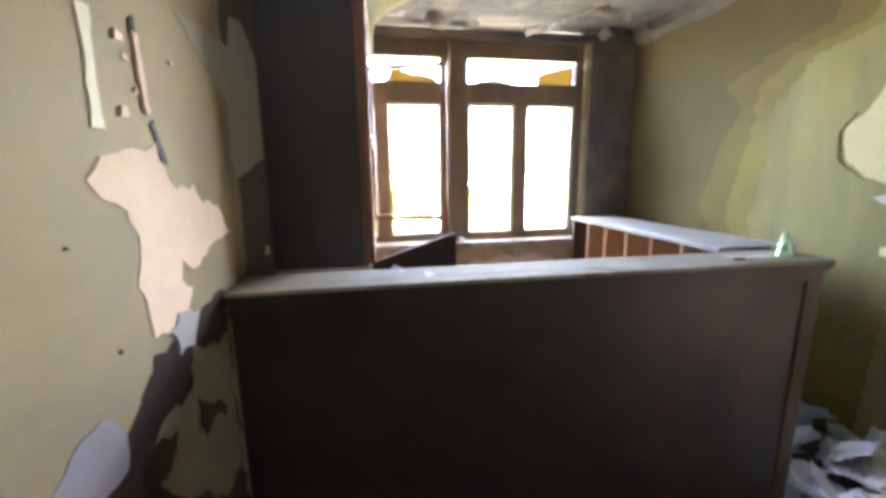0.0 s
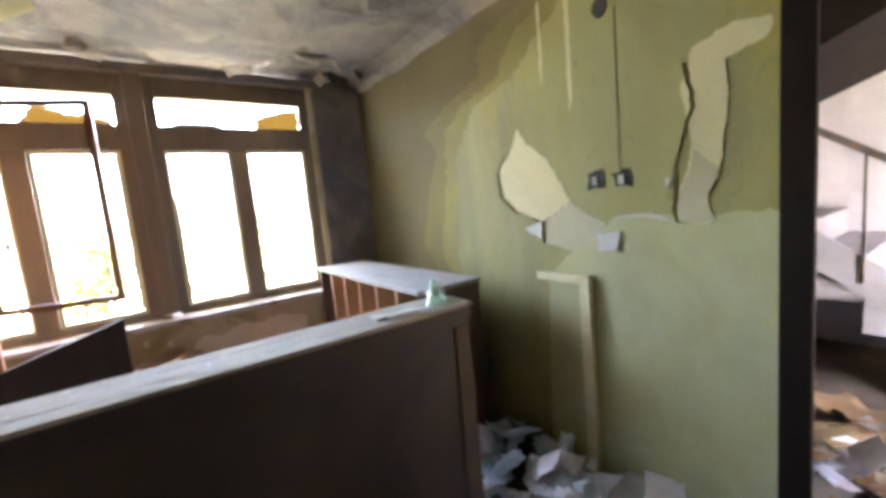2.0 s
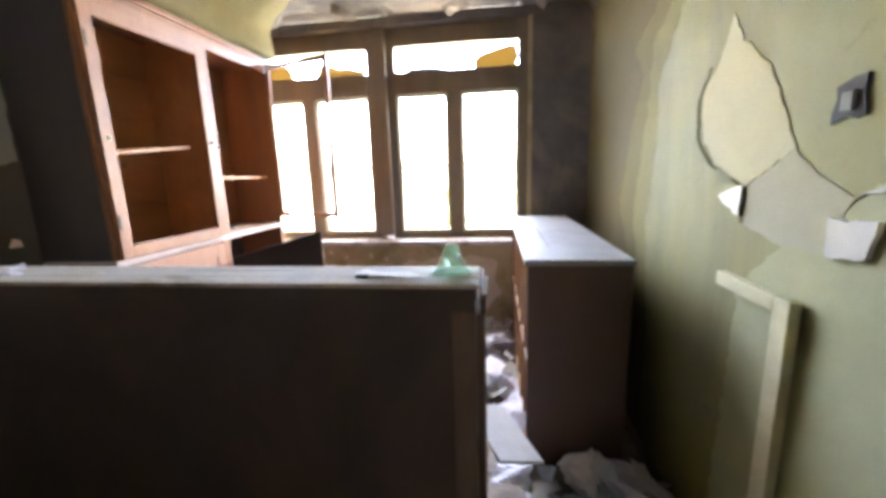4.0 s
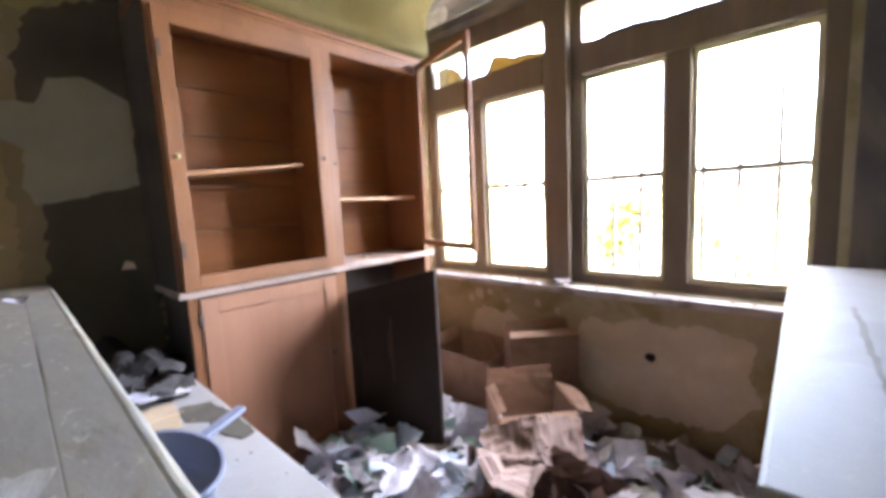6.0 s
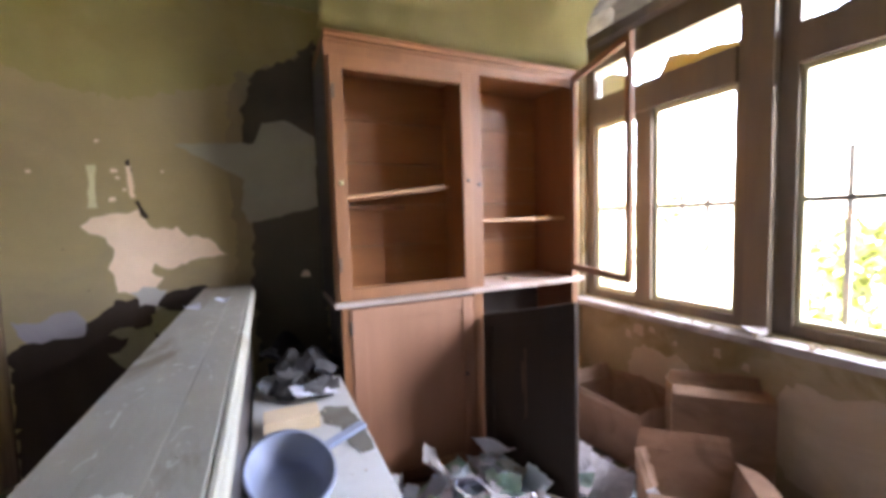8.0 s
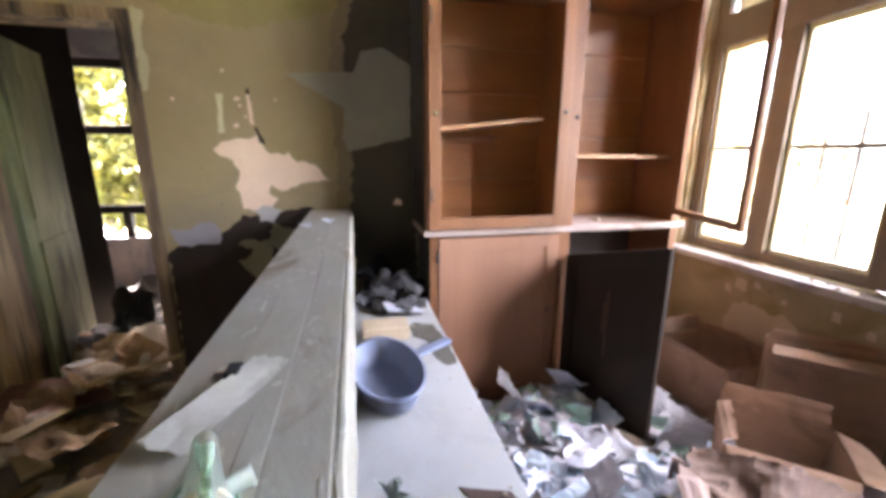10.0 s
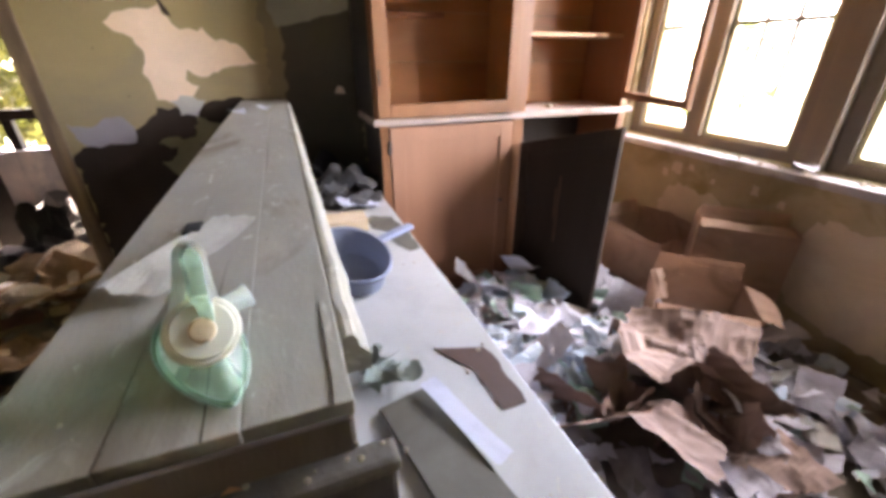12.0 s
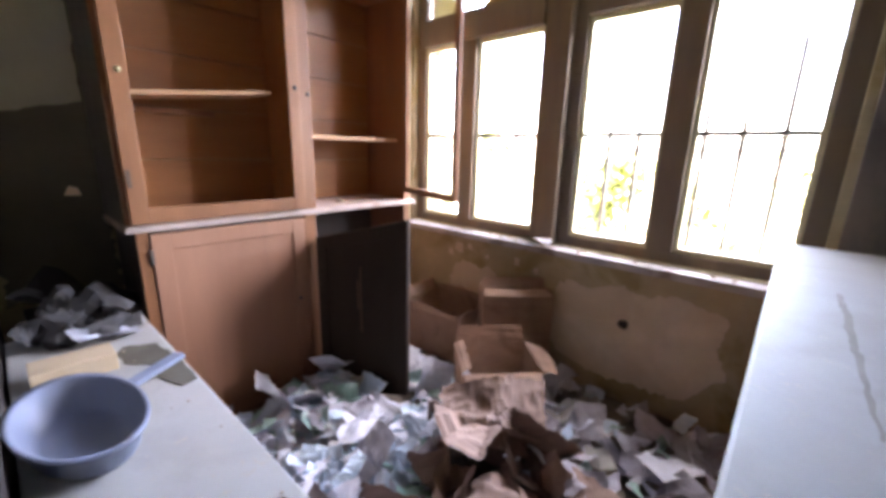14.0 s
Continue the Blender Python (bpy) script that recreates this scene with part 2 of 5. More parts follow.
wall_east = tagged(blocks("wall_east", [(XR, XR + TE, RD1, 4.2, 0, ZC), (XR, XR + TE, RD0, RD1, RDZ, ZC), (XR, XR + TE, YB, RD0, 0, ZC)], M_OLIVE), "olive green painted wall with peeled patches", "wall", kind="structure")
wall_south = tagged(blocks("wall_south", [(-T, XR + TE, YB - T, YB, 0, ZC)], M_TAN), "plain tan painted wall", "wall", kind="structure")
WX0, WX1, WZ0, WZ1 = 0.02, 2.225, 0.78, 2.42
wall_north = tagged(blocks("wall_north", [(0, XR, YW, YW + 0.3, 0, WZ0), (WX1, XR, YW, YW + 0.3, WZ0, WZ1), (0, WX0, YW, YW + 0.3, WZ0, WZ1)], M_WINWALL), "stained plaster wall below the windows", "wall", kind="structure")
tagged(blocks("lintel_beam", [(0.002, XR - 0.002, YW - 0.03, YW + 0.3, WZ1, ZC)], M_DARK_PLASTER), "dark plaster beam over the windows", "beam", kind="structure")
pier = tagged(blocks("window_pier", [(WX1 + 0.03, XR - 0.002, YW - 0.03, YW - 0.002, 0.02, WZ1 - 0.002)], M_DARK_PLASTER), "dark plaster pier beside the windows", "wall", kind="structure")


def ceiling():
    bm = bmesh.new()
    n = 60
    g = [[None] * (n + 1) for _ in range(n + 1)]
    for i in range(n + 1):
        for j in range(n + 1):
            x, y = -0.1 + (XR + 0.2) * i / n, YB + (5.06) * j / n
            v = noise.noise(Vector((x * 1.6, y * 1.6, 3)))
            d = 0.025 if v > 0.12 else 0.0
            d += 0.008 * noise.noise(Vector((x * 7, y * 7, 9)))
            g[i][j] = bm.verts.new((x, y, ZC + d))
    for i in range(n):
        for j in range(n):
            bm.faces.new((g[i][j], g[i][j + 1], g[i + 1][j + 1], g[i + 1][j]))
    box(bm, -0.3, XR + 0.3, YB - 0.2, 4.4, ZC + 0.06, ZC + 0.16)
    return tagged(part("ceiling", bm, M_CEIL), "sooty plaster ceiling with peeling paint", "ceiling", kind="structure")


ceiling()


def coving(name, x, sx, mat, label):
    bm = bmesh.new()
    n = 70
    prev = None
    for i in range(n + 1):
        y = YB + (4.02 - YB) * i / n
        w = 0.11 + 0.03 * noise.noise(Vector((y * 3, sx, 0))) + 0.012 * noise.noise(Vector((y * 17, sx, 3)))
        h = 0.09 + 0.03 * noise.noise(Vector((y * 2.3, sx, 7))) + 0.010 * noise.noise(Vector((y * 21, sx, 3)))
        row = [bm.verts.new(p) for p in ((x, y, ZC - h), (x + sx * w * 0.35, y, ZC - h * 0.42), (x + sx * w, y, ZC - 0.006), (x + sx * w, y, ZC + 0.05), (x, y, ZC + 0.05))]
        if prev:
            for k in range(4):
                bm.faces.new((prev[k], prev[k + 1], row[k + 1], row[k]))
        prev = row
    bmesh.ops.recalc_face_normals(bm, faces=bm.faces)
    return tagged(part(name, bm, mat), label, "coving", kind="structure")


coving("coving_east", XR - 0.001, -1, M_CEIL, "broken plaster coving along the ceiling")


def sagging_coving():
    """Curved plaster run that has sunk onto the dresser's cornice."""
    bm = bmesh.new()
    prof = ((0.33, 2.150), (0.405, 2.140), (0.416, 2.185), (0.420, 2.245), (0.455, 2.30), (0.53, 2.365), (0.64, 2.42), (0.78, 2.474))
    n = 60
    rows = []
    for i in range(n + 1):
        y = 2.30 + 1.40 * i / n
        f = max(0.0, (y - 3.42) / 0.28)
        row = []
        for k, (x, z) in enumerate(prof):
            w = noise.noise(Vector((y * 2.4, k * 0.35, 2.0))) * 0.022 + noise.noise(Vector((y * 11, k * 0.9, 6.0))) * 0.006
            row.append(bm.verts.new((x + w * (k > 1) - 0.22 * f * max(0, k - 3) / 4, y + 0.03 * f * (1 - k / 7), min(z + 0.6 * w - 0.05 * f * (1 < k < 4), ZC + 0.01))))
        rows.append(row)
    for a, b in zip(rows, rows[1:]):
        for k in range(len(prof) - 1):
            bm.faces.new((a[k], b[k], b[k + 1], a[k + 1]))
    bmesh.ops.solidify(bm, geom=bm.faces[:], thickness=0.008)
    bmesh.ops.recalc_face_normals(bm, faces=bm.faces)
    return tagged(part("coving_sagging", bm, M_OLIVE_TAN, None, "", True), "sagging olive plaster coving resting on the dresser", "coving", kind="structure")


sagging_coving()
coving("coving_west", 0.001, 1, M_OLIVE, "flaking olive plaster coving above the dresser")

# ---- windows ----
WB, WF = YW + 0.04, YW + 0.13         # inner and outer face of the frame


def window(name, x0, x1, mid):
    w = tagged(new(name), "weathered brown wooden window with two casements and a transom light", "window", kind="structure")
    blocks("frame", [(x0, x0 + 0.07, WB, WF, WZ0, WZ1), (x1 - 0.07, x1, WB, WF, WZ0, WZ1), (x0 + 0.07, x1 - 0.07, WB, WF, WZ0, 0.83), (x0 + 0.07, x1 - 0.07, WB, WF, 2.28, WZ1), (x0 + 0.07, x1 - 0.07, WB - 0.02, WF, 1.93, 2.095), (mid - 0.055, mid + 0.055, WB - 0.01, WF, 0.83, 1.93)], M_PAINT_FRAME, w, bev=0.005)
    for a, b in ((x0 + 0.07, mid - 0.055), (mid + 0.055, x1 - 0.07)):
        s = blocks("sash", [(a, a + 0.022, WB + 0.02, WB + 0.06, 0.83, 1.93), (b - 0.022, b, WB + 0.02, WB + 0.06, 0.83, 1.93), (a + 0.022, b - 0.022, WB + 0.02, WB + 0.06, 0.83, 0.855), (a + 0.022, b - 0.022, WB + 0.02, WB + 0.06, 1.905, 1.93)], M_TRIM, w)
        blocks("glazing_bar", [(a + 0.022, b - 0.022, WB + 0.022, WB + 0.042, 1.362, 1.384)], M_IRON, s)
        for z0, z1 in ((0.856, 1.361), (1.385, 1.904)):
            p_ = blocks("pane", [(a + 0.0225, b - 0.0225, WB + 0.044, WB + 0.047, z0, z1)], M_PANE, s, "dusty window glass")
            p_.visible_shadow = False
    return w


win_1 = window("window_1", WX0, 1.035, 0.467)
win_2 = window("window_2", 1.13, WX1, 1.662)
blocks("mullion", [(1.031, 1.134, WB - 0.05, WF + 0.1, WZ0, WZ1)], M_PAINT_FRAME, win_2, bev=0.006)
tagged(block("window_sill", (0.0, WX1 + 0.12, YW - 0.09, YW + 0.05, 0.735, 0.775), M_SILL, None, bev=0.008), "dusty white painted wooden window sill", "window sill", kind="structure")

# ---- outside ----
M_GROUND = material("pale_dry_ground", (0.42, 0.40, 0.33), (0.22, 0.27, 0.10), 0.95, 0.15, 3, 0.6, 0.55, 0.1, 0.3, 20)
tagged(blocks("ground", [(-400, 400, 4.4, 800, -0.45, -0.3), (-400, -2.8, -400, 4.4, -0.45, -0.3), (-2.8, 400, -400, -2.4, -0.45, -0.3)], M_GROUND), "pale dry yard with patchy grass", "ground", kind="structure")

# ---- partition ----
pt = thing("partition", "low dark brown wooden partition with a dusty board on top", "partition")
block("panel", (0.004, 1.90, 1.815, 1.965, 0.0, 1.0), M_PARTITION, pt)
block("end_post", (1.87, 1.93, 1.807, 1.972, 0.0, 0.998), M_ENDPOST, pt)
for y0, y1 in ((1.785, 1.8498), (1.8502, 1.9148), (1.9152, 1.975)):
    block("top_plank", (0.003, 1.938 + 0.004 * noise.noise(Vector((y0 * 40, 0, 0))), y0, y1, 1.0385, 1.05 + 0.001 * noise.noise(Vector((y1 * 50, 3, 0)))), M_TOPBOARD, pt, "dusty grey-brown top plank", 0.0012)
block("end_band", (1.9425, 1.9465, 1.787, 1.972, 1.020, 1.0465), M_ENDPOST, pt, "dark worn edge band", 0.0015)
block("top_core", (0.003, 1.934, 1.788, 1.974, 1.008, 1.038), M_PARTITION, pt, bev=0.003)
block("apron", (0.003, 1.93, 1.805, 1.972, 0.97, 1.0075), M_PARTITION, pt)


def moulding():
    """A rounded strip nailed along the back edge, split and broken off at its near end."""
    bm = bmesh.new()
    m_ = 64
    prof = ((1.9765, 1.012), (1.9765, 1.044), (1.980, 1.047), (1.985, 1.046), (1.988, 1.041), (1.9885, 1.035), (1.992, 1.032), (1.9955, 1.027), (1.996, 1.012))
    prev = None
    for i in range(m_ + 1):
        x = 0.003 + 1.87 * i / m_
        wob = 0.0016 * noise.noise(Vector((x * 9, 0, 5))) + (0.004 * noise.noise(Vector((x * 60, 2, 5))) if x > 1.72 else 0)
        drop = 0.012 * max(0.0, noise.noise(Vector((x * 13, 4, 1)))) if x > 1.6 else 0
        row = [bm.verts.new((x, y + (wob if k > 1 else 0), z - (drop if 1 < k < 5 else 0))) for k, (y, z) in enumerate(prof)]
        if prev:
            for k in range(len(prof) - 1):
                bm.faces.new((prev[k], row[k], row[k + 1], prev[k + 1]))
        else:
            bm.faces.new(row)
        prev = row
    bm.faces.new(prev[::-1])
    bmesh.ops.recalc_face_normals(bm, faces=bm.faces)
    return part("edge_moulding", bm, M_TOPBOARD, pt, "split dusty edge moulding")


moulding()
block("end_ledge", (1.9405, 1.960, 1.815, 1.996, 1.006, 1.0165), M_LEDGE, pt, "splintered dusty ledge", 0.004)
block("end_ledge_core", (1.9405, 1.957, 1.82, 1.994, 0.96, 1.0055), M_PARTITION, pt)
block("end_block", (1.931, 1.951, 1.825, 1.99, 0.0, 0.959), M_ENDPOST, pt)
END = Matrix(((0, 0, 1, 1.9472), (1, 0, 0, 0), (0, 1, 0, 0), (0, 0, 0, 1)))      # (y, z) on the partition's end
block("split_end", (1.9385, 1.9415, 1.958, 1.974, 1.012, 1.0195), M_CASING, pt, "splintered pale edge", 0.002)
# ---- bench ----
bn = thing("bench_cabinet", "low white laminate-topped bench behind the partition", "bench")
block("worktop", (0.33, 1.93, 1.974, 2.325, 0.62, 0.65), M_WHITE, bn, "chipped white laminate worktop", 0.005)
block("body", (0.36, 1.90, 1.976, 2.29, 0.0, 0.619), M_BOOKEND, bn)

# ---- bookcase ----
bc = thing("bookcase", "low dark wooden bookcase with a white top", "bookcase")
BX0, BX1, BY0, BY1, BZ = 2.097, 2.503, 2.41, 3.94, 0.97
block("top", (BX0 - 0.005, BX1 + 0.005, BY0 - 0.01, BY1 + 0.01, BZ - 0.025, BZ), M_BOOKTOP, bc, "scuffed white top", 0.006)
for y in (BY0, BY1 - 0.022):
    block("side_panel", (BX0 + 0.01, BX1, y, y + 0.022, 0, BZ - 0.026), M_BOOKEND, bc)
block("back_panel", (BX1 - 0.012, BX1 - 0.001, BY0 + 0.023, BY1 - 0.023, 0.0, BZ - 0.026), M_BOOKEND, bc)
for i in range(1, 6):
    y = BY0 + (BY1 - BY0) * i / 6
    block("divider", (BX0 + 0.012, BX1 - 0.013, y - 0.009, y + 0.009, 0.08, BZ - 0.026), M_WOOD_PALE, bc, bev=0.002)
for z in (0.06, 0.48):
    for i in range(6):
        y = BY0 + (BY1 - BY0) * i / 6
        block("shelf", (BX0 + 0.014, BX1 - 0.014, y + (0.024 if i == 0 else 0.01), y + (BY1 - BY0) / 6 - (0.024 if i == 5 else 0.01), z, z + 0.018), M_WOOD_PALE, bc, bev=0.002)

# ---- dresser ----
dr = thing("dresser", "tall brown wooden dresser with glassless upper doors", "cabinet")
CY0, CYM, CY1 = 2.33, 3.03, 3.70
block("lower_side_panel", (0.005, 0.345, CY0 + 0.01, CY0 + 0.032, 0, 0.955), M_WOOD_SHADED, dr)
block("lower_side_panel", (0.005, 0.345, CY1 - 0.032, CY1 - 0.01, 0, 0.955), M_WOOD, dr)
block("lower_back", (0.005, 0.02, CY0 + 0.033, CY1 - 0.033, 0, 0.955), M_WOOD_SHADED, dr)
block("counter", (0.004, 0.375, CY0 - 0.02, CY1 + 0.03, 0.956, 0.985), M_COUNTER, dr, "dusty pale-edged counter board", 0.007)
for y0, y1 in ((CY0 + 0.01, CY0 + 0.05), (CYM - 0.03, CYM + 0.03), (CY1 - 0.05, CY1 - 0.01)):
    block("lower_stile", (0.346, 0.362, y0, y1, 0, 0.955), M_WOOD, dr)
block("lower_shelf", (0.021, 0.34, CY0 + 0.033, CY1 - 0.033, 0.5, 0.518), M_WOOD, dr)
block("plinth", (0.346, 0.362, CY0 + 0.051, CY1 - 0.051, 0, 0.07), M_WOOD, dr)


def panel_door(name, w, h, mat, parent, m, rail=0.06, thick=0.022, panel=True, label="", sag=0.0):
    """A framed door in the local plane x thick, y wide, z high, hinged at y = 0."""
    d = part(name, bmesh.new(), mat, parent, label)
    d.matrix_local = m
    for nm, dims in (("stile", (0, thick, 0, rail, 0, h)), ("stile", (0, thick, w - rail, w, 0, h)), ("rail", (0, thick, rail, w - rail, 0, rail)), ("rail", (0, thick, rail, w - rail, h - rail, h))):
        block(nm, dims, mat, d, bev=0.003)
    if panel:
        block("panel", (0.006, thick - 0.007, rail, w - rail, rail, h - rail), mat, d, bev=0)
    for o in d.children:
        for v in o.data.vertices:
            v.co.z += sag * (v.co.y - w)
    return d


panel_door("lower_door", CYM - CY0 - 0.085, 0.87, M_WOOD_DUSTY, dr, pose(0.346, CY0 + 0.052, 0.075), 0.065)
odoor = panel_door("open_lower_door", 0.54, 0.84, M_SHADE_AND_SCORCH, dr, pose(0.372, CYM + 0.035, 0.145, 0, 0, -77), 0.065, label="sagging door hanging open, shade put into its brown", sag=0.27)
# pale strips paint the light that comes through a split in the door
for y, z0, z1 in ((0.27, 0.33, 0.66), (0.252, 0.45, 0.60)):
    for x in (0.0055, 0.0152):
        block("panel_split", (x - 0.0004, x + 0.0004, y, y + 0.0022, z0 + 0.27 * (y - 0.54), z1 + 0.27 * (y - 0.54)), M_WOOD_DUSTY, odoor, "pale strip painted for light through a split", 0)
# upper part
UX = 0.352
block("upper_side_panel", (0.005, UX, CY0 - 0.015, CY0 + 0.007, 0.986, 2.08), M_WOOD_SHADED, dr)
block("upper_side_panel", (0.005, UX, CY1 - 0.042, CY1 - 0.02, 0.986, 2.08), M_WOOD, dr)
for k in range(5):
    block("back_board", (0.005, 0.02, CY0 + 0.008, CY1 - 0.043, 0.987 + 0.2186 * k, 0.987 + 0.2186 * (k + 1) - 0.003), M_WOOD_LIT, dr, bev=0.003)
for k, (y, z) in enumerate(((CY0 + 0.012, 1.12), (CY0 + 0.012, 1.85), (CY0 + 0.05, 0.83), (CY0 + 0.05, 0.2))):
    block("hinge", (UX + 0.02 if k < 2 else 0.362, UX + 0.046 if k < 2 else 0.371, y - 0.006, y + 0.006, z, z + 0.06), M_IRON, dr, bev=0.002)
for y, z, mt in ((CY0 + 0.03, 1.5, M_TRIM), (CYM - 0.06, 1.52, M_IRON), (CYM + 0.0, 1.5, M_IRON), (CYM - 0.08, 0.55, M_IRON)):
    bm = bmesh.new()
    bmesh.ops.create_uvsphere(bm, u_segments=12, v_segments=8, radius=0.009)
    bmesh.ops.translate(bm, vec=(UX + 0.046 if z > 1 else 0.372, y, z), verts=bm.verts)
    part("knob", bm, mt, dr, "", True)
block("upper_divider", (0.021, UX, CYM - 0.011, CYM + 0.011, 0.986, 2.08), M_WOOD_LIT, dr)
block("side_lining", (0.021, UX - 0.002, CY0 + 0.0075, CY0 + 0.0115, 0.988, 2.078), M_WOOD_LIT, dr, bev=0.001)
for y0, y1 in ((CY0 - 0.015, CY0 + 0.025), (CYM - 0.03, CYM + 0.03), (CY1 - 0.06, CY1 - 0.02)):
    block("upper_stile", (UX + 0.001, UX + 0.02, y0, y1, 0.986, 2.08), M_WOOD, dr)
block("top_panel", (0.005, UX, CY0 - 0.015, CY1 - 0.02, 2.081, 2.099), M_WOOD, dr)
for x, z0, z1 in ((UX + 0.022, 2.035, 2.085), (UX + 0.03, 2.085, 2.1), (UX + 0.042, 2.1, 2.118), (UX + 0.048, 2.118, 2.128)):
    block("cornice_moulding", (UX + 0.0215 if z0 < 2.09 else 0.006, x, CY0 - 0.016, CY1 - 0.02 + (x - UX - 0.02), z0 + 0.0005, z1), M_WOOD, dr, bev=0.004)
panel_door("glazed_door", CYM - CY0 - 0.035, 1.04, M_WOOD, dr, pose(UX + 0.021, CY0 + 0.0, 0.99), 0.055, panel=False)
panel_door("open_glazed_door", 0.55, 1.06, M_WOOD, dr, pose(UX + 0.03, CY1 - 0.05, 1.03, 0, 0, -107), 0.035, panel=False, label="glassless upper door swung open")
block("shelf", (0.021, UX - 0.03, 0, 0.56, -0.016, 0), M_WOOD_PALE, dr, "slipped pale shelf", 0.004, pose(0, CY0 + 0.012, 1.443, 6.3, 0, 0))
block("shelf_cleat", (0.021, 0.05, CY0 + 0.009, CY0 + 0.43, 1.395, 1.42), M_WOOD, dr, bev=0.003)
block("shelf", (0.021, UX - 0.06, CYM + 0.012, CY1 - 0.043, 1.315, 1.332), M_WOOD_PALE, dr, bev=0.003)

# ---- hall beyond the olive wall ----
HX, HZ = 5.4, 3.0
# the north opening and open south-west side are unseen, added to let daylight in
tagged(blocks("hall_wall", [(HX, HX + 0.15, -2.35, 2.9, -0.3, HZ), (XR + TE, 4.35, 2.75, 2.9, -0.3, HZ), (4.35, 5.2, 2.75, 2.9, -0.3, 1.5), (4.35, 5.2, 2.75, 2.9, 2.5, HZ), (5.2, HX, 2.75, 2.9, -0.3, HZ), (XR + 0.002, XR + TE, -2.2, 2.9, 2.643, HZ), (XR + 0.002, XR + TE, -2.2, YB - T - 0.001, 2.35, 2.642), (XR + TE, HX, -2.35, -2.2, -0.3, HZ), (XR + 0.001, HX + 0.15, -2.35, 2.9, HZ, HZ + 0.1)], M_HALL), "pale grey-violet plastered stair hall wall", "wall", kind="structure")
bm = bmesh.new()
box(bm, 3.95, 5.38, -1.9, 1.9, 0.0, 0.22)
upper = tagged(part("upper_flight", bm, M_CHAR_AND_SHADE), "dark underside of the upper stair flight", "stairs", kind="structure")
upper.matrix_world = pose(0, 1.35, 1.99, -21.5)

# ---- annex beyond the tan wall ----
AX, AW0, AW1 = -2.4, -0.75, 0.3
tagged(blocks("annex_wall", [(AX - 0.15, AX, -1.15, AW0, 0, ZC), (AX - 0.15, AX, AW0, AW1, 0, 0.5), (AX - 0.15, AX, AW0, AW1, 2.2, ZC), (AX - 0.15, AX, AW1, 2.35, 0, ZC), (AX, -T, 2.2, 2.35, 0, ZC), (AX, -T, -1.15, -1.0, 0, ZC), (AX - 0.15, -T, -1.15, 2.35, ZC, ZC + 0.1)], M_DARK_PLASTER), "dark plaster wall of the next room", "wall", kind="structure")
# added closet; its black colour stands for the darkness beyond the opening
tagged(blocks("closet_wall", [(-1.1, -1.0, -0.999, 0.26, 0, ZC), (-0.999, -T - 0.001, 0.18, 0.26, 0, ZC)], M_CHAR_AND_SHADE), "added closet wall, black in place of an unlit space", "wall", kind="structure")
aw = tagged(new("window_3"), "tall glassless window with dark timber rails", "window", kind="structure")
for z in (0.75, 1.52, 2.12):
    block("rail", (AX - 0.1, AX - 0.03, AW0 + 0.002, AW1 - 0.002, z, z + 0.085), M_CHAR_AND_SHADE, aw)
block("post", (AX - 0.1, AX - 0.03, -0.28, -0.21, 0.502, 0.749), M_CHAR_AND_SHADE, aw)

# ---- shapes for worn and loose things ----
M_PAPER = material("white_paper", (0.60, 0.61, 0.69), (0.48, 0.485, 0.56), 0.8, 0.08, 9, 6, 0.55, 0.1, 0.1, 80, spread=0.25)
M_PAPER_BLUE = material("bluish_plastic_film", (0.42, 0.53, 0.64), (0.54, 0.62, 0.70), 0.35, 0.1, 9, 6, 0.5, 0.1, 0.1, 80, spread=0.25)
M_PAPER_GREEN = material("pale_green_packaging", (0.26, 0.44, 0.38), (0.44, 0.54, 0.50), 0.5, 0.1, 9, 6, 0.5, 0.1, 0.1, 80, spread=0.3)
M_KRAFT = material("brown_kraft_paper", (0.26, 0.185, 0.155), (0.19, 0.13, 0.108), 0.85, 0.12, 9, 5, 0.5, 0.15, 0.2, 60, spread=0.2)
M_CARD = material("corrugated_cardboard", (0.53, 0.37, 0.28), (0.45, 0.305, 0.22), 0.85, 0.10, 8, 4, 0.5, 0.15, 0.15, 50, stain=((0.32, 0.22, 0.16), 5.0, 0.62, 0.1))
M_PAPER_DIM = material("dirty_paper", (0.38, 0.37, 0.42), (0.26, 0.245, 0.27), 0.85, 0.15, 9, 6, 0.5, 0.12, 0.15, 80, spread=0.4)
M_BEIGE = material("beige_card", (0.52, 0.40, 0.26), None, 0.8, 0.08, 8)
M_GREYCARD = material("grey_board", (0.30, 0.29, 0.27), (0.20, 0.19, 0.17), 0.85, 0.12, 8, 4, 0.5, 0.15, 0.15, 50, spread=0.25)
M_LATH = material("splintered_lath", (0.31, 0.235, 0.13), (0.21, 0.155, 0.085), 0.85, 0.2, 10, 4, 0.5, 0.15, 0.3, 60, (0.2, 1, 1), spread=0.25)
M_RAG = material("brown_rag", (0.26, 0.17, 0.09), (0.16, 0.10, 0.055), 0.95, 0.2, 12, 4, 0.5, 0.2, 0.5, 60, spread=0.3)
M_DARKBOARD = material("grey_brown_fibreboard", (0.125, 0.115, 0.09), (0.085, 0.075, 0.055), 0.85, 0.15, 9, 4, 0.5, 0.15, 0.15, 60)
M_DEBRIS = material("dark_debris", (0.055, 0.052, 0.052), (0.025, 0.024, 0.024), 0.85, 0.25, 14, 6, 0.5, 0.15, 0.4, 50, spread=0.3)
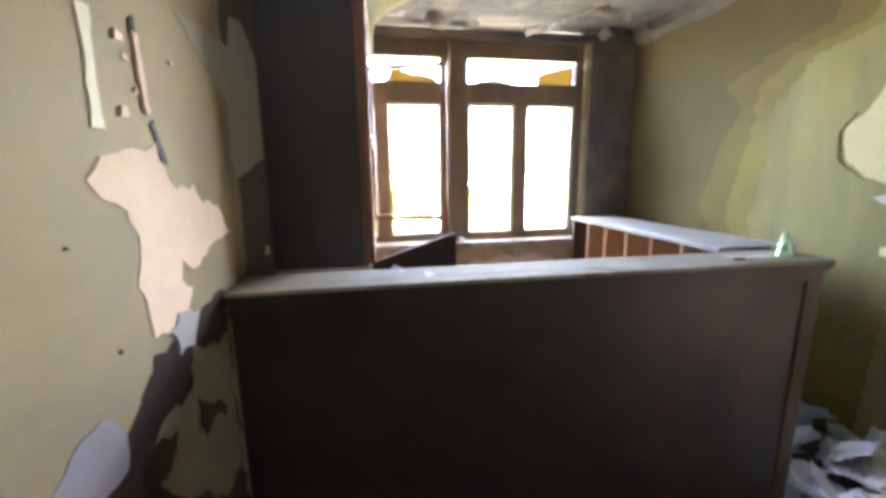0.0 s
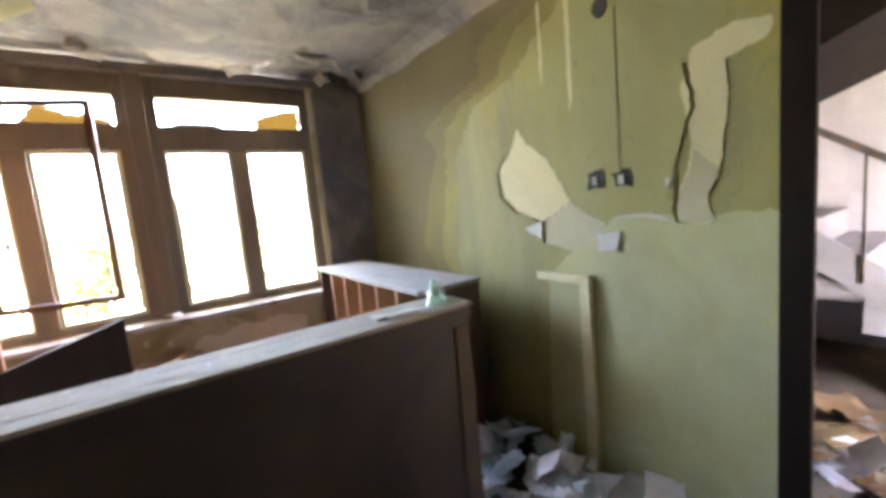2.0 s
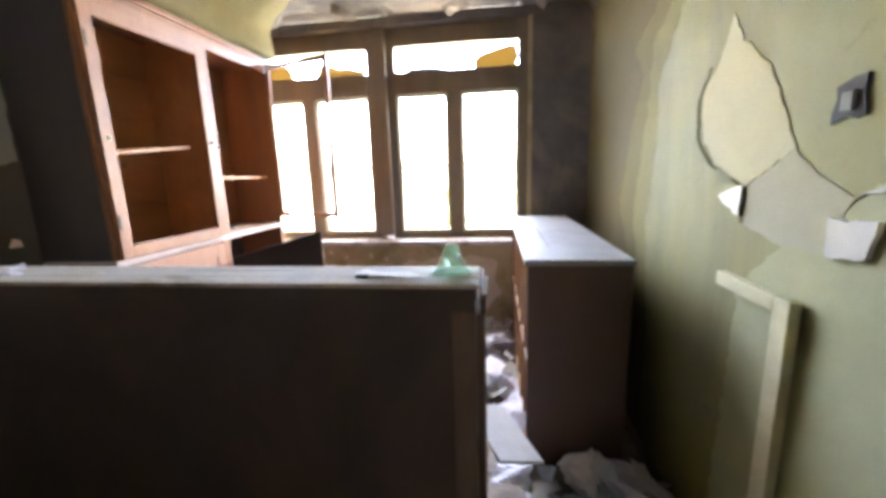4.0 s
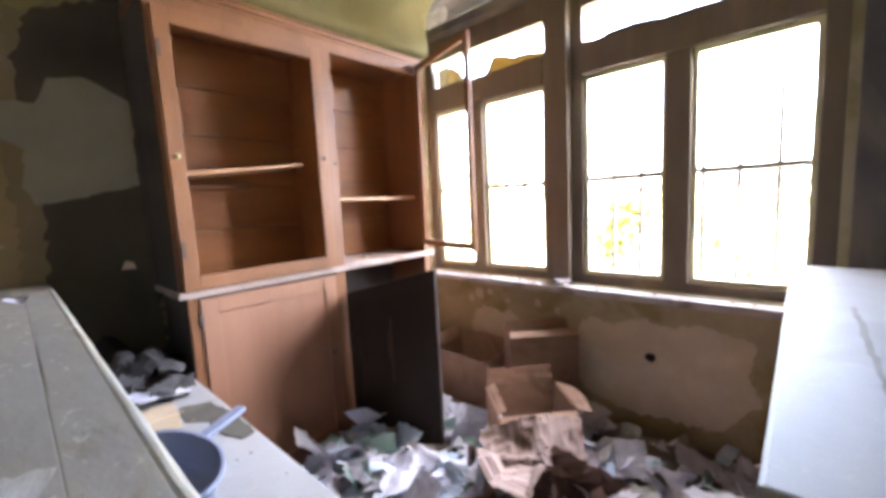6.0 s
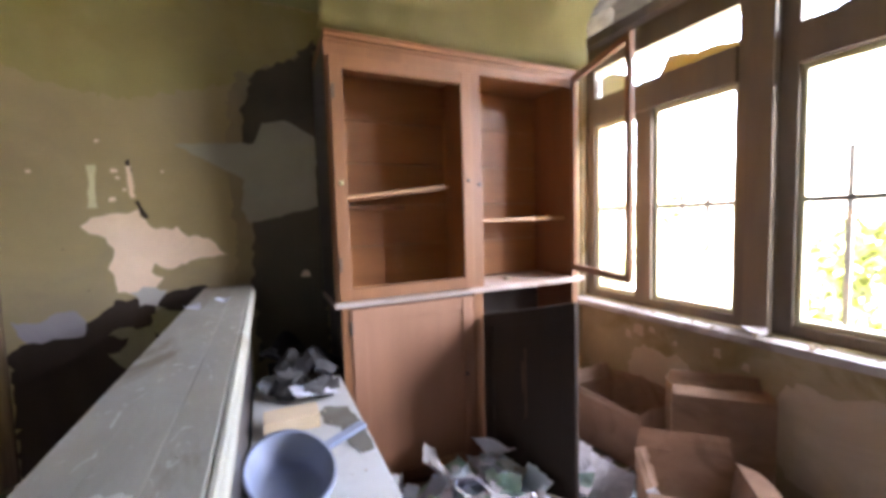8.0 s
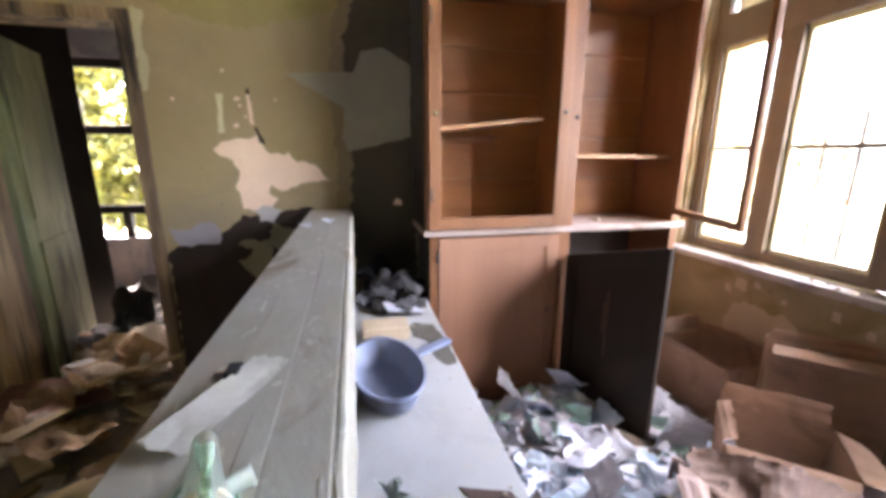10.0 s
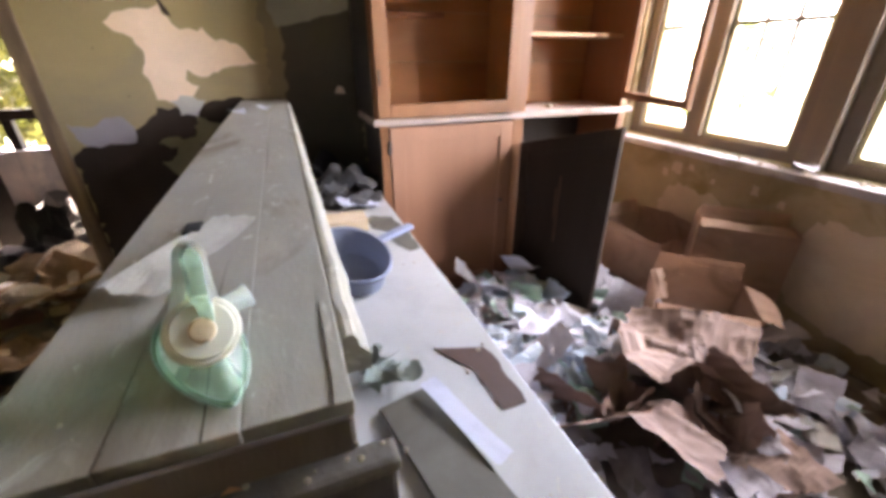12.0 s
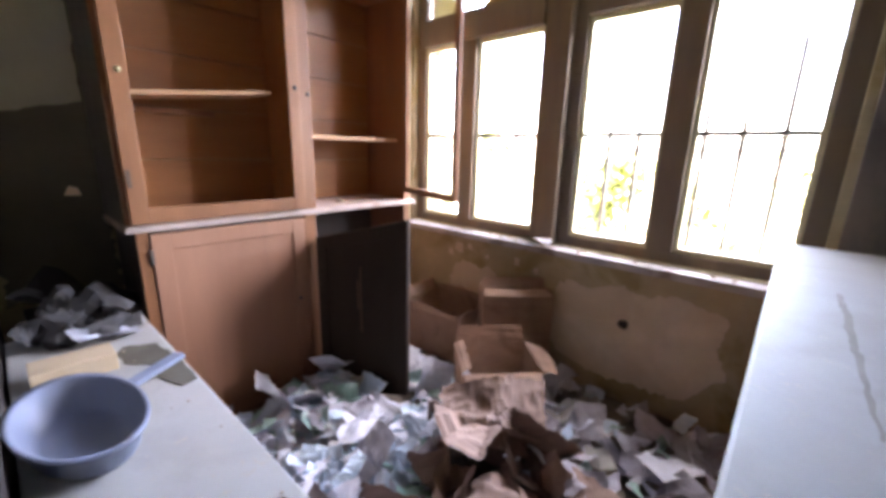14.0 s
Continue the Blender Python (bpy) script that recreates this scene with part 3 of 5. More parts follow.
M_CRUSHED = material("crushed_greenish_plastic", (0.30, 0.345, 0.31), (0.20, 0.22, 0.19), 0.4, 0.2, 12, 6, 0.5, 0.15, 0.2, 60)
M_REDCHIP = material("raw_broken_wood", (0.36, 0.17, 0.09), (0.24, 0.12, 0.07), 0.85, 0.2, 30, 12, 0.5, 0.15, 0.3, 90)
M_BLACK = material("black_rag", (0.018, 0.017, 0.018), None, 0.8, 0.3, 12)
M_STONE = material("plaster_rubble", (0.40, 0.34, 0.26), (0.30, 0.25, 0.19), 0.95, 0.15, 9, 4, 0.5, 0.2, 0.5, 30, spread=0.25)
M_PAN = material("grey_blue_plastic", (0.22, 0.25, 0.34), (0.18, 0.21, 0.28), 0.35, 0.08, 8, 4, 0.5, 0.2, 0.05, 60)
M_GREENGLASS = glass("green_glass", (0.78, 0.935, 0.845), 0.35, 0.20, 1.12)
M_CLEAR = glass("clear_plastic", (0.92, 0.94, 0.90), 0.2, 0.45, 1.10)
M_CREAM = material("cream_plastic", (0.62, 0.60, 0.50), None, 0.4, 0.04, 20, bump=0)
M_AMBER = glass("dirty_amber_glass", (0.20, 0.13, 0.045), 0.3, 0.48)
M_GREYSHARD = glass("dirty_grey_glass", (0.10, 0.095, 0.09), 0.2, 0.6)


def rough_outline(pts, amp, step=0.02, seed=0):
    """A closed outline with its sides broken up unevenly."""
    out = []
    for k, (u0, v0) in enumerate(pts):
        u1, v1 = pts[(k + 1) % len(pts)]
        ln = math.hypot(u1 - u0, v1 - v0)
        n = max(1, int(ln / step))
        for i in range(n):
            f = i / n
            u, v = u0 + (u1 - u0) * f, v0 + (v1 - v0) * f
            q = Vector((u * 38 + seed, v * 38, seed * 1.7))
            out.append((u + amp * noise.noise(q), v + amp * noise.noise(q + Vector((9, 4, 2)))))
    return out


def flake(name, pts, mat, parent, m, amp=0.012, thick=0.004, label="", seed=0):
    """A flat jagged plate in the local xy plane, thick along z."""
    bm = bmesh.new()
    o = rough_outline(pts, amp, seed=seed)
    f = bm.faces.new([bm.verts.new((u, v, 0)) for u, v in o])
    f.normal_update()
    if f.normal.z < 0:
        f.normal_flip()
    side = bmesh.ops.extrude_face_region(bm, geom=[f])["geom"]
    bmesh.ops.translate(bm, vec=(0, 0, thick), verts=[v for v in side if isinstance(v, bmesh.types.BMVert)])
    bmesh.ops.triangulate(bm, faces=[f for f in bm.faces if len(f.verts) > 4])
    bmesh.ops.recalc_face_normals(bm, faces=bm.faces)
    bmesh.ops.transform(bm, matrix=m, verts=bm.verts)
    return part(name, bm, mat, parent, label)


WEST = Matrix(((0, 0, 1, 0.0005), (1, 0, 0, 0), (0, 1, 0, 0), (0, 0, 0, 1)))            # (y, z) on the tan wall
EAST = Matrix(((0, 0, -1, XR - 0.0005), (1, 0, 0, 0), (0, 1, 0, 0), (0, 0, 0, 1)))      # (y, z) on the olive wall
NORTH = Matrix(((1, 0, 0, 0), (0, 0, -1, YW - 0.0005), (0, 1, 0, 0), (0, 0, 0, 1)))     # (x, z) on the window wall

# bare places on the tan wall
flake("olive_overpaint", [(1.08, 2.02), (1.28, 1.93), (1.5, 1.88), (1.75, 1.93), (2.0, 2.0), (2.2, 2.1), (2.36, 2.14), (4.0, 2.14), (4.0, 2.38), (1.08, 2.38)], M_OLIVE_TAN, wall_west, WEST, 0.03, 0.0007, "olive paint along the top of the wall", 16)
# darker paint with the dresser's shade painted in, in two steps
flake("soot_stain", [(1.93, 0.95), (1.915, 1.06), (1.93, 1.35), (1.91, 1.62), (1.925, 1.86), (1.98, 2.04), (2.2, 2.12), (2.34, 2.24), (2.34, 0.66)], M_SOOT_SHADE_EDGE, wall_west, WEST, 0.03, 0.0009, "smoke-stained paint with the dresser's shade painted in", 15)
flake("soot_stain", [(2.0, 0.66), (1.985, 1.06), (2.01, 1.35), (1.985, 1.62), (2.0, 1.9), (2.05, 2.06), (2.22, 2.13), (2.34, 2.25), (2.34, 0.66)], M_SOOT_SHADE, wall_west, WEST, 0.035, 0.0011, "smoke-stained paint with the dresser's shade painted in", 18)
flake("soot_stain", [(1.105, 0.86), (1.2, 0.90), (1.36, 0.95), (1.46, 1.03), (1.62, 1.05), (1.80, 1.06), (1.80, 0.03), (1.105, 0.03)], M_SHADE_AND_SCORCH, wall_west, WEST, 0.03, 0.0009, "dark scorched lower wall", 17)
flake("peeled_patch", [(1.37, 1.344), (1.40, 1.386), (1.46, 1.40), (1.52, 1.395), (1.565, 1.414), (1.575, 1.373), (1.61, 1.33), (1.70, 1.332), (1.74, 1.295), (1.82, 1.278), (1.895, 1.20), (1.81, 1.20), (1.72, 1.17), (1.65, 1.155), (1.60, 1.175), (1.59, 1.14), (1.63, 1.108), (1.60, 1.06), (1.53, 1.04), (1.47, 1.064), (1.46, 1.125), (1.44, 1.165), (1.47, 1.229), (1.44, 1.292), (1.39, 1.324)], M_PLASTER, wall_west, WEST, 0.016, 0.0018, "bare pink plaster patch", 1)
flake("peeled_patch", [(1.71, 1.70), (1.95, 1.72), (2.03, 1.72), (2.07, 1.82), (2.17, 1.84), (2.31, 1.77), (2.31, 1.42), (1.99, 1.34), (1.96, 1.41), (1.98, 1.55), (1.93, 1.58)], M_PLASTER_GREY, wall_west, WEST, 0.008, 0.0018, "smooth grey-green undercoat patch", 2)
flake("peeled_patch", [(1.12, 0.975), (1.21, 0.965), (1.26, 1.004), (1.32, 0.996), (1.35, 0.956), (1.34, 0.886), (1.27, 0.893), (1.16, 0.88)], M_HALL, wall_west, WEST, 0.014, 0.0018, "bluish white plaster patch", 3)
flake("peeled_patch", [(1.52, 1.06), (1.58, 1.08), (1.64, 1.05), (1.60, 0.99), (1.54, 1.0)], M_WHITE, wall_west, WEST, 0.015, 0.005, "bluish white plaster patch", 4)
flake("peeled_patch", [(1.60, 0.985), (1.73, 0.945), (1.79, 0.94), (1.79, 0.56), (1.67, 0.548), (1.45, 0.746), (1.39, 0.87), (1.47, 0.905), (1.57, 0.895)], M_SAGE_DIM, wall_west, WEST, 0.022, 0.0018, "pale olive undercoat patch", 5)
flake("scorch_mark", [(1.38, 0.885), (1.43, 0.872), (1.49, 0.86), (1.45, 0.796), (1.38, 0.815)], M_SHADE_AND_SCORCH, wall_west, WEST, 0.02, 0.0030, "", 91)
flake("scorch_mark", [(1.59, 0.87), (1.64, 0.825), (1.73, 0.775), (1.73, 0.742), (1.66, 0.781), (1.61, 0.765), (1.58, 0.82)], M_SHADE_AND_SCORCH, wall_west, WEST, 0.014, 0.0030, "", 92)
flake("peeled_strip", [(1.40, 1.60), (1.43, 1.603), (1.42, 1.50), (1.422, 1.426), (1.392, 1.424), (1.402, 1.53)], M_TRIM, wall_west, WEST, 0.006, 0.002, "yellowed plaster chase", 6)
flake("peeled_strip", [(1.53, 1.60), (1.545, 1.60), (1.555, 1.47), (1.54, 1.46)], M_PLASTER, wall_west, WEST, 0.008, 0.005, "", 7)
flake("torn_edge", [(1.103, 1.94), (1.15, 1.93), (1.13, 1.82), (1.145, 1.70), (1.12, 1.60), (1.103, 1.60)], M_PLASTER_OLIVE, wall_west, WEST, 0.012, 0.002, "torn pale plaster edge beside the doorway", 20)
flake("cable_hole", [(1.53, 1.62), (1.545, 1.63), (1.55, 1.58), (1.535, 1.575)], M_SHADE_AND_SCORCH, wall_west, WEST, 0.006, 0.003, "", 8)
flake("cable_hole", [(1.55, 1.45), (1.565, 1.455), (1.60, 1.375), (1.575, 1.38)], M_SHADE_AND_SCORCH, wall_west, WEST, 0.010, 0.003, "dark gouge", 9)
for k, (y, z, r) in enumerate(((1.49, 1.58, 0.012), (1.50, 1.55, 0.008), (1.475, 1.46, 0.014), (1.52, 1.50, 0.007), (1.44, 1.70, 0.008), (1.22, 1.57, 0.008), (1.66, 1.58, 0.006), (2.235, 1.08, 0.022), (1.30, 1.26, 0.0026), (1.37, 1.08, 0.0026))):
    flake("plaster_chip", [(y - r, z - r * 0.6), (y + r, z - r * 0.5), (y + r * 0.8, z + r * 0.7), (y - r * 0.7, z + r * 0.8)], M_PLASTER if k < 8 else M_BLACK, wall_west, WEST, r * 0.4, 0.005, "", 10 + k)

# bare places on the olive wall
# three stacked layers of olive paint, browner towards the windows
BROWNED = [(4.055, 0.03), (2.72, 0.03), (2.70, 0.55), (2.80, 1.05), (2.73, 1.42), (2.76, 1.66), (2.64, 1.80), (2.54, 1.93), (2.24, 1.99), (2.02, 2.16), (1.80, 2.30), (1.62, 2.475), (4.055, 2.475)]
for k, (shift, tone) in enumerate(((0.0, M_BROWNED_A), (0.13, M_BROWNED_B), (0.30, M_BROWNED_C))):
    flake("smoke_stain", [(y if y > 4 else min(4.0, y + shift * (1 + 0.5 * math.sin(2.3 * i))), z if z in (0.03, 2.475) else z + 0.25 * shift) for i, (y, z) in enumerate(BROWNED)], tone, wall_east, EAST, 0.03, 0.0014 + 0.0006 * k, "browner olive paint near the windows", 140 + k)
flake("faded_dado", [(1.12, 1.28), (1.30, 1.27), (1.42, 1.262), (1.55, 1.284), (1.66, 1.276), (1.75, 1.22), (1.93, 1.10), (2.06, 0.98), (2.10, 0.03), (1.12, 0.03)], M_SAGE, wall_east, EAST, 0.02, 0.0012, "greyish sage faded paint", 19)
flake("peeled_patch", [(2.21, 1.735), (2.15, 1.65), (2.08, 1.60), (2.02, 1.553), (1.94, 1.417), (1.90, 1.35), (2.07, 1.25), (2.24, 1.316), (2.33, 1.408), (2.36, 1.547), (2.28, 1.607)], M_PLASTER_OLIVE, wall_east, EAST, 0.012, 0.003, "pale bare patch with curling paint edge", 21)
flake("peeled_patch", [(1.905, 1.348), (1.82, 1.29), (1.73, 1.244), (1.745, 1.20), (1.77, 1.122), (1.92, 1.118), (2.06, 1.15), (2.068, 1.248)], M_UNDERCOAT, wall_east, EAST, 0.010, 0.0022, "greyer bare undercoat patch", 24)
flake("peeled_patch", [(1.165, 1.855), (1.165, 1.81), (1.24, 1.775), (1.28, 1.775), (1.27, 1.62), (1.30, 1.42), (1.345, 1.32), (1.315, 1.245), (1.37, 1.235), (1.44, 1.25), (1.455, 1.32), (1.40, 1.43), (1.385, 1.52), (1.405, 1.62), (1.42, 1.73), (1.38, 1.84), (1.26, 1.88)], M_PLASTER_OLIVE, wall_east, EAST, 0.012, 0.003, "pale bare patch with curling paint edge", 22)
flake("peeled_patch", [(1.30, 1.42), (1.345, 1.32), (1.315, 1.25), (1.37, 1.24), (1.435, 1.255), (1.445, 1.32), (1.395, 1.42), (1.38, 1.50)], M_UNDERCOAT, wall_east, EAST, 0.008, 0.0042, "greyer bare undercoat patch", 25)
for k, pts in enumerate(([(1.66, 1.205), (1.77, 1.20), (1.765, 1.12), (1.67, 1.133)], [(2.19, 1.22), (2.075, 1.258), (2.075, 1.172)], [(1.45, 1.40), (1.475, 1.415), (1.47, 1.37)])):
    flake("plaster_flake", pts, M_WHITE, wall_east, EAST, 0.008, 0.012, "", 23 + k)
flake("plaster_crack", [(1.44, 1.243), (1.50, 1.272), (1.55, 1.279), (1.66, 1.276), (1.72, 1.246), (1.66, 1.266), (1.55, 1.269)], M_WHITE, wall_east, EAST, 0.006, 0.006, "", 26)
for k, (y, z) in enumerate(((1.765, 1.43), (1.645, 1.425))):
    flake("broken_socket", [(y - 0.035, z - 0.035), (y + 0.035, z - 0.03), (y + 0.04, z + 0.03), (y - 0.03, z + 0.038)], M_BLACK, wall_east, EAST, 0.018, 0.006, "gutted dark wall socket", 30 + k)
    block("socket_box", (XR - 0.014, XR - 0.006, y - 0.012, y + 0.016, z - 0.02, z + 0.018), M_GREYCARD, wall_east, bev=0.003)
flake("pipe_hole", [(1.718 + 0.035 * math.cos(i), 2.12 + 0.04 * math.sin(i)) for i in np.linspace(0, 5.6, 10)], M_BLACK, wall_east, EAST, 0.004, 0.006, "round dark flue hole", 34)
flake("cable_chase", [(1.653, 2.1), (1.6565, 2.1), (1.658, 1.46), (1.6545, 1.46)], M_SHADE_AND_SCORCH, wall_east, EAST, 0.001, 0.0025, "", 35)
for k, (y, z0, z1, w) in enumerate(((1.86, 1.75, 2.45, 0.03), (2.02, 1.9, 2.46, 0.02))):
    flake("drip_stain", [(y, z1), (y + w, z1), (y + w * 0.8, z0), (y + w * 0.2, z0 + 0.05)], M_PLASTER_OLIVE, wall_east, EAST, 0.006, 0.0015, "", 37 + k)
# curled paint lips along two broken edges


def lip(name, pts, parent, m, depth=0.022, seed=0):
    o = rough_outline(list(pts) + list(pts[-2:0:-1]), 0.012, 0.02, seed)
    o = o[: len(o) // 2]
    bm = bmesh.new()
    rows = [[bm.verts.new((u + 0.012 * k * k * 0.25, v, 0.002 + depth * math.sin(k * 0.5) * (0.6 + 0.5 * noise.noise(Vector((u * 20, v * 20, seed)))))) for u, v in o] for k in range(3)]
    for a, b in zip(rows, rows[1:]):
        for i in range(len(o) - 1):
            bm.faces.new((a[i], a[i + 1], b[i + 1], b[i]))
    bmesh.ops.solidify(bm, geom=bm.faces[:], thickness=0.0025)
    bmesh.ops.transform(bm, matrix=m, verts=bm.verts)
    return part(name, bm, M_OLIVE, parent, "curling flake of paint")


lip("paint_curl", [(1.395, 1.80), (1.375, 1.65), (1.43, 1.47), (1.44, 1.27)], wall_east, EAST, 0.015, 3)
lip("paint_curl", [(1.31, 1.245), (1.36, 1.235), (1.43, 1.245), (1.46, 1.32)], wall_east, EAST, 0.014, 7)
lip("paint_curl", [(2.06, 1.15), (2.075, 1.20), (2.068, 1.25), (2.16, 1.285)], wall_east, EAST, 0.012, 9)
lip("paint_curl", [(2.30, 1.62), (2.37, 1.52), (2.34, 1.38), (2.2, 1.28)], wall_east, EAST, 0.013, 5)

# window wall: flaked paint and a pipe hole
flake("peeled_patch", [(1.20, 0.57), (1.27, 0.60), (1.36, 0.585), (1.52, 0.625), (1.66, 0.60), (1.78, 0.635), (1.93, 0.61), (1.99, 0.585), (1.97, 0.44), (2.02, 0.30), (1.86, 0.13), (1.45, 0.10), (1.22, 0.16), (1.12, 0.35)], M_STONE_WALL, wall_north, NORTH, 0.022, 0.003, "bare tan plaster patch", 41)
flake("peeled_patch", [(0.40, 0.42), (0.45, 0.53), (0.56, 0.56), (0.63, 0.53), (0.72, 0.55), (0.79, 0.49), (0.78, 0.33), (0.42, 0.30)], M_STONE_WALL, wall_north, NORTH, 0.03, 0.003, "bare tan plaster patch", 42)
for k, (x, z, w_) in enumerate(((0.47, 0.64, 0.03), (0.56, 0.66, 0.018), (0.40, 0.60, 0.022), (0.92, 0.63, 0.02), (1.05, 0.60, 0.016), (0.70, 0.62, 0.012))):
    flake("peeled_patch", [(x - w_, z - w_ * 0.8), (x + w_, z - w_), (x + w_ * 0.7, z + w_), (x - w_ * 0.8, z + w_ * 1.2)], M_STONE_WALL, wall_north, NORTH, w_ * 0.5, 0.003, "", 44 + k)
flake("pipe_hole", [(1.565 + 0.026 * math.cos(i), 0.433 + 0.024 * math.sin(i)) for i in np.linspace(0, 5.6, 9)], M_BLACK, wall_north, NORTH, 0.006, 0.006, "round dark pipe hole", 43)

# ---- door casings ----
for k, (y0, y1, x1, mt) in enumerate(((1.04, 1.10, 0.014, M_CASING), (0.34, 0.405, 0.02, M_CASING), (0.262, 0.338, 0.028, M_CASING), (0.18, 0.26, 0.02, M_CASING))):
    tagged(block("door_casing", (-T - 0.01, x1, y0, y1, 0.0, LDZ if k < 2 else 2.1), mt, None, bev=0.006), "worn bare wooden door casing board", "door casing", kind="structure")
tagged(block("door_head", (-T - 0.01, 0.014, 0.405, 1.04, LDZ - 0.05, LDZ), M_CASING, None), "worn wooden door head", "door casing", kind="structure")
tagged(block("door_post", (XR - 0.022, XR + 0.012, RD1 - 0.034, RD1 + 0.048, 0, RDZ), M_CHAR_AND_SHADE, None, bev=0.006), "charred dark wooden door post", "door casing", kind="structure")
tagged(block("door_head", (XR - 0.02, XR + TE + 0.015, RD0 - 0.07, RD1 + 0.048, RDZ + 0.001, RDZ + 0.08), M_CHAR_AND_SHADE, None), "charred dark wooden door head", "door casing", kind="structure")
tagged(block("door_post", (XR - 0.02, XR + TE + 0.015, RD0 - 0.07, RD0 + 0.03, 0, RDZ), M_CHAR_AND_SHADE, None, bev=0.006), "charred dark wooden door post", "door casing", kind="structure")

# ---- cream trim on the olive wall ----
bm = bmesh.new()
box(bm, XR - 0.034, XR - 0.006, 1.805, 1.86, 0.03, 1.005)
box(bm, XR - 0.034, XR - 0.006, 1.861, 2.11, 0.965, 1.005)
soften(bm, 0.004)
tagged(part("trim_frame", bm, M_TRIM), "cream painted wooden architrave piece leaning on the wall", "trim")

# ---- outside the windows: grille and broken transom panes ----
gr = thing("window_grille", "thin rusty iron window grille", "grille")
for z in (1.362, 1.30):
    block("rail", (-0.1, 2.5, 4.46, 4.473, z, z + 0.013), M_IRON, gr, bev=0.002)
BAR_TOPS = (1.40, 1.62, 1.87, 1.45, 1.557, 1.662, 1.98, 1.50, 1.62, 1.43, 1.87, 1.62, 1.46, 1.80, 1.44, 1.62, 1.87)
for i, top in enumerate(BAR_TOPS):
    x = 1.226 + 0.158 * (i - 8)
    block("bar", (x - 0.003, x + 0.021, 4.474, 4.492, 0.6, top), M_IRON, gr, bev=0.002)
    if top > 1.8:
        block("cross_tie", (x - 0.05, x + 0.068, 4.462, 4.4735, 1.855, 1.866), M_IRON, gr, bev=0.002)
block("rail", (-0.1, 2.5, 4.46, 4.472, 0.6, 0.612), M_IRON, gr, bev=0.002)
for x in (-0.06, 2.42):
    for z in (0.602, 1.364):
        block("wall_tie", (x, x + 0.02, 4.355, 4.459, z, z + 0.01), M_IRON, gr, bev=0.002)
FRAMEY = Matrix(((1, 0, 0, 0), (0, 0, 1, WB + 0.05), (0, 1, 0, 0), (0, 0, 0, 1)))
flake("broken_pane", [(1.22, 2.096), (1.52, 2.096), (1.62, 2.115), (1.45, 2.14), (1.30, 2.13)], M_GREYSHARD, win_2, FRAMEY, 0.008, 0.003, "grimy shard of glass", 51)
flake("broken_pane", [(1.82, 2.11), (1.95, 2.096), (2.15, 2.096), (2.15, 2.26), (2.05, 2.25), (1.90, 2.21), (1.815, 2.18)], M_AMBER, win_2, FRAMEY, 0.01, 0.003, "dirty amber shard of glass", 52)
flake("broken_pane", [(0.50, 2.095), (0.95, 2.095), (0.94, 2.14), (0.80, 2.172), (0.72, 2.168), (0.66, 2.20), (0.57, 2.211), (0.54, 2.15)], M_AMBER, win_1, FRAMEY, 0.012, 0.003, "dirty amber shard of glass", 53)
flake("broken_pane", [(0.10, 2.095), (0.36, 2.095), (0.30, 2.2), (0.2, 2.25), (0.10, 2.24)], M_AMBER, win_1, FRAMEY, 0.012, 0.003, "dirty amber shard of glass", 54)

M_LEAF = material("yellow_green_leaves", (0.085, 0.11, 0.008), (0.11, 0.12, 0.008), 0.7, 0.3, 6, 2, 0.5, 0.2, 0)
M_LEAF_DEEP = material("deep_yellow_leaves", (0.085, 0.085, 0.004), (0.11, 0.095, 0.005), 0.7, 0.35, 6, 2, 0.5, 0.2, 0)
M_BARK = material("grey_bark", (0.10, 0.08, 0.06), None, 0.9, 0.3, 15, bump=0.5)


def shrub(at, r, h, leaves, seed, size=0.07, leaf=None):
    rnd = random.Random(seed)
    t = thing("shrub", "sunlit yellow-green leafy shrub", "shrub", "shrubs in the yard", at)
    for _ in range(5):
        bm = bmesh.new()
        a = rnd.uniform(0, 6.28)
        tip = Vector((math.cos(a) * r * 0.5, math.sin(a) * r * 0.5, h * rnd.uniform(0.6, 0.95)))
        made = bmesh.ops.create_cone(bm, cap_ends=True, segments=6, radius1=0.025, radius2=0.006, depth=tip.length)["verts"]
        bmesh.ops.transform(bm, matrix=Matrix.Translation(tip / 2) @ tip.to_track_quat("Z", "Y").to_matrix().to_4x4(), verts=made)
        part("stem", bm, M_BARK, t)
    vs, fs = [], []
    hubs = [Vector((rnd.gauss(0, r * 0.45), rnd.gauss(0, r * 0.45), h * rnd.uniform(0.25, 1.0))) for _ in range(14)]
    for _ in range(leaves):
        c = rnd.choice(hubs) + Vector((rnd.gauss(0, r * 0.2), rnd.gauss(0, r * 0.2), rnd.gauss(0, r * 0.2)))
        m = Euler((rnd.uniform(-1, 1), rnd.uniform(-1, 1), rnd.uniform(0, 6.28))).to_matrix()
        s_ = size * rnd.uniform(0.6, 1.3)
        n = len(vs)
        for u, v, w in ((-0.5, 0, 0), (0, -0.28, 0.06), (0.5, 0, 0), (0, 0.28, 0.06)):
            vs.append(c + m @ (Vector((u, v, w)) * s_))
        fs.append((n, n + 1, n + 2, n + 3))
    me = bpy.data.meshes.new("crown")
    me.from_pydata(vs, [], fs)
    me.materials.append(leaf or M_LEAF)
    o = new("crown", me)
    o.parent = t
    return t


shrub((0.35, 6.9, -0.3), 0.55, 1.55, 700, 1, 0.17)
shrub((1.0, 8.2, -0.3), 0.5, 1.3, 300, 2, 0.18)
shrub((-2.2, 7.4, -0.3), 0.9, 1.9, 700, 3, 0.16)
shrub((2.6, 9.5, -0.3), 0.9, 1.5, 500, 4, 0.16)
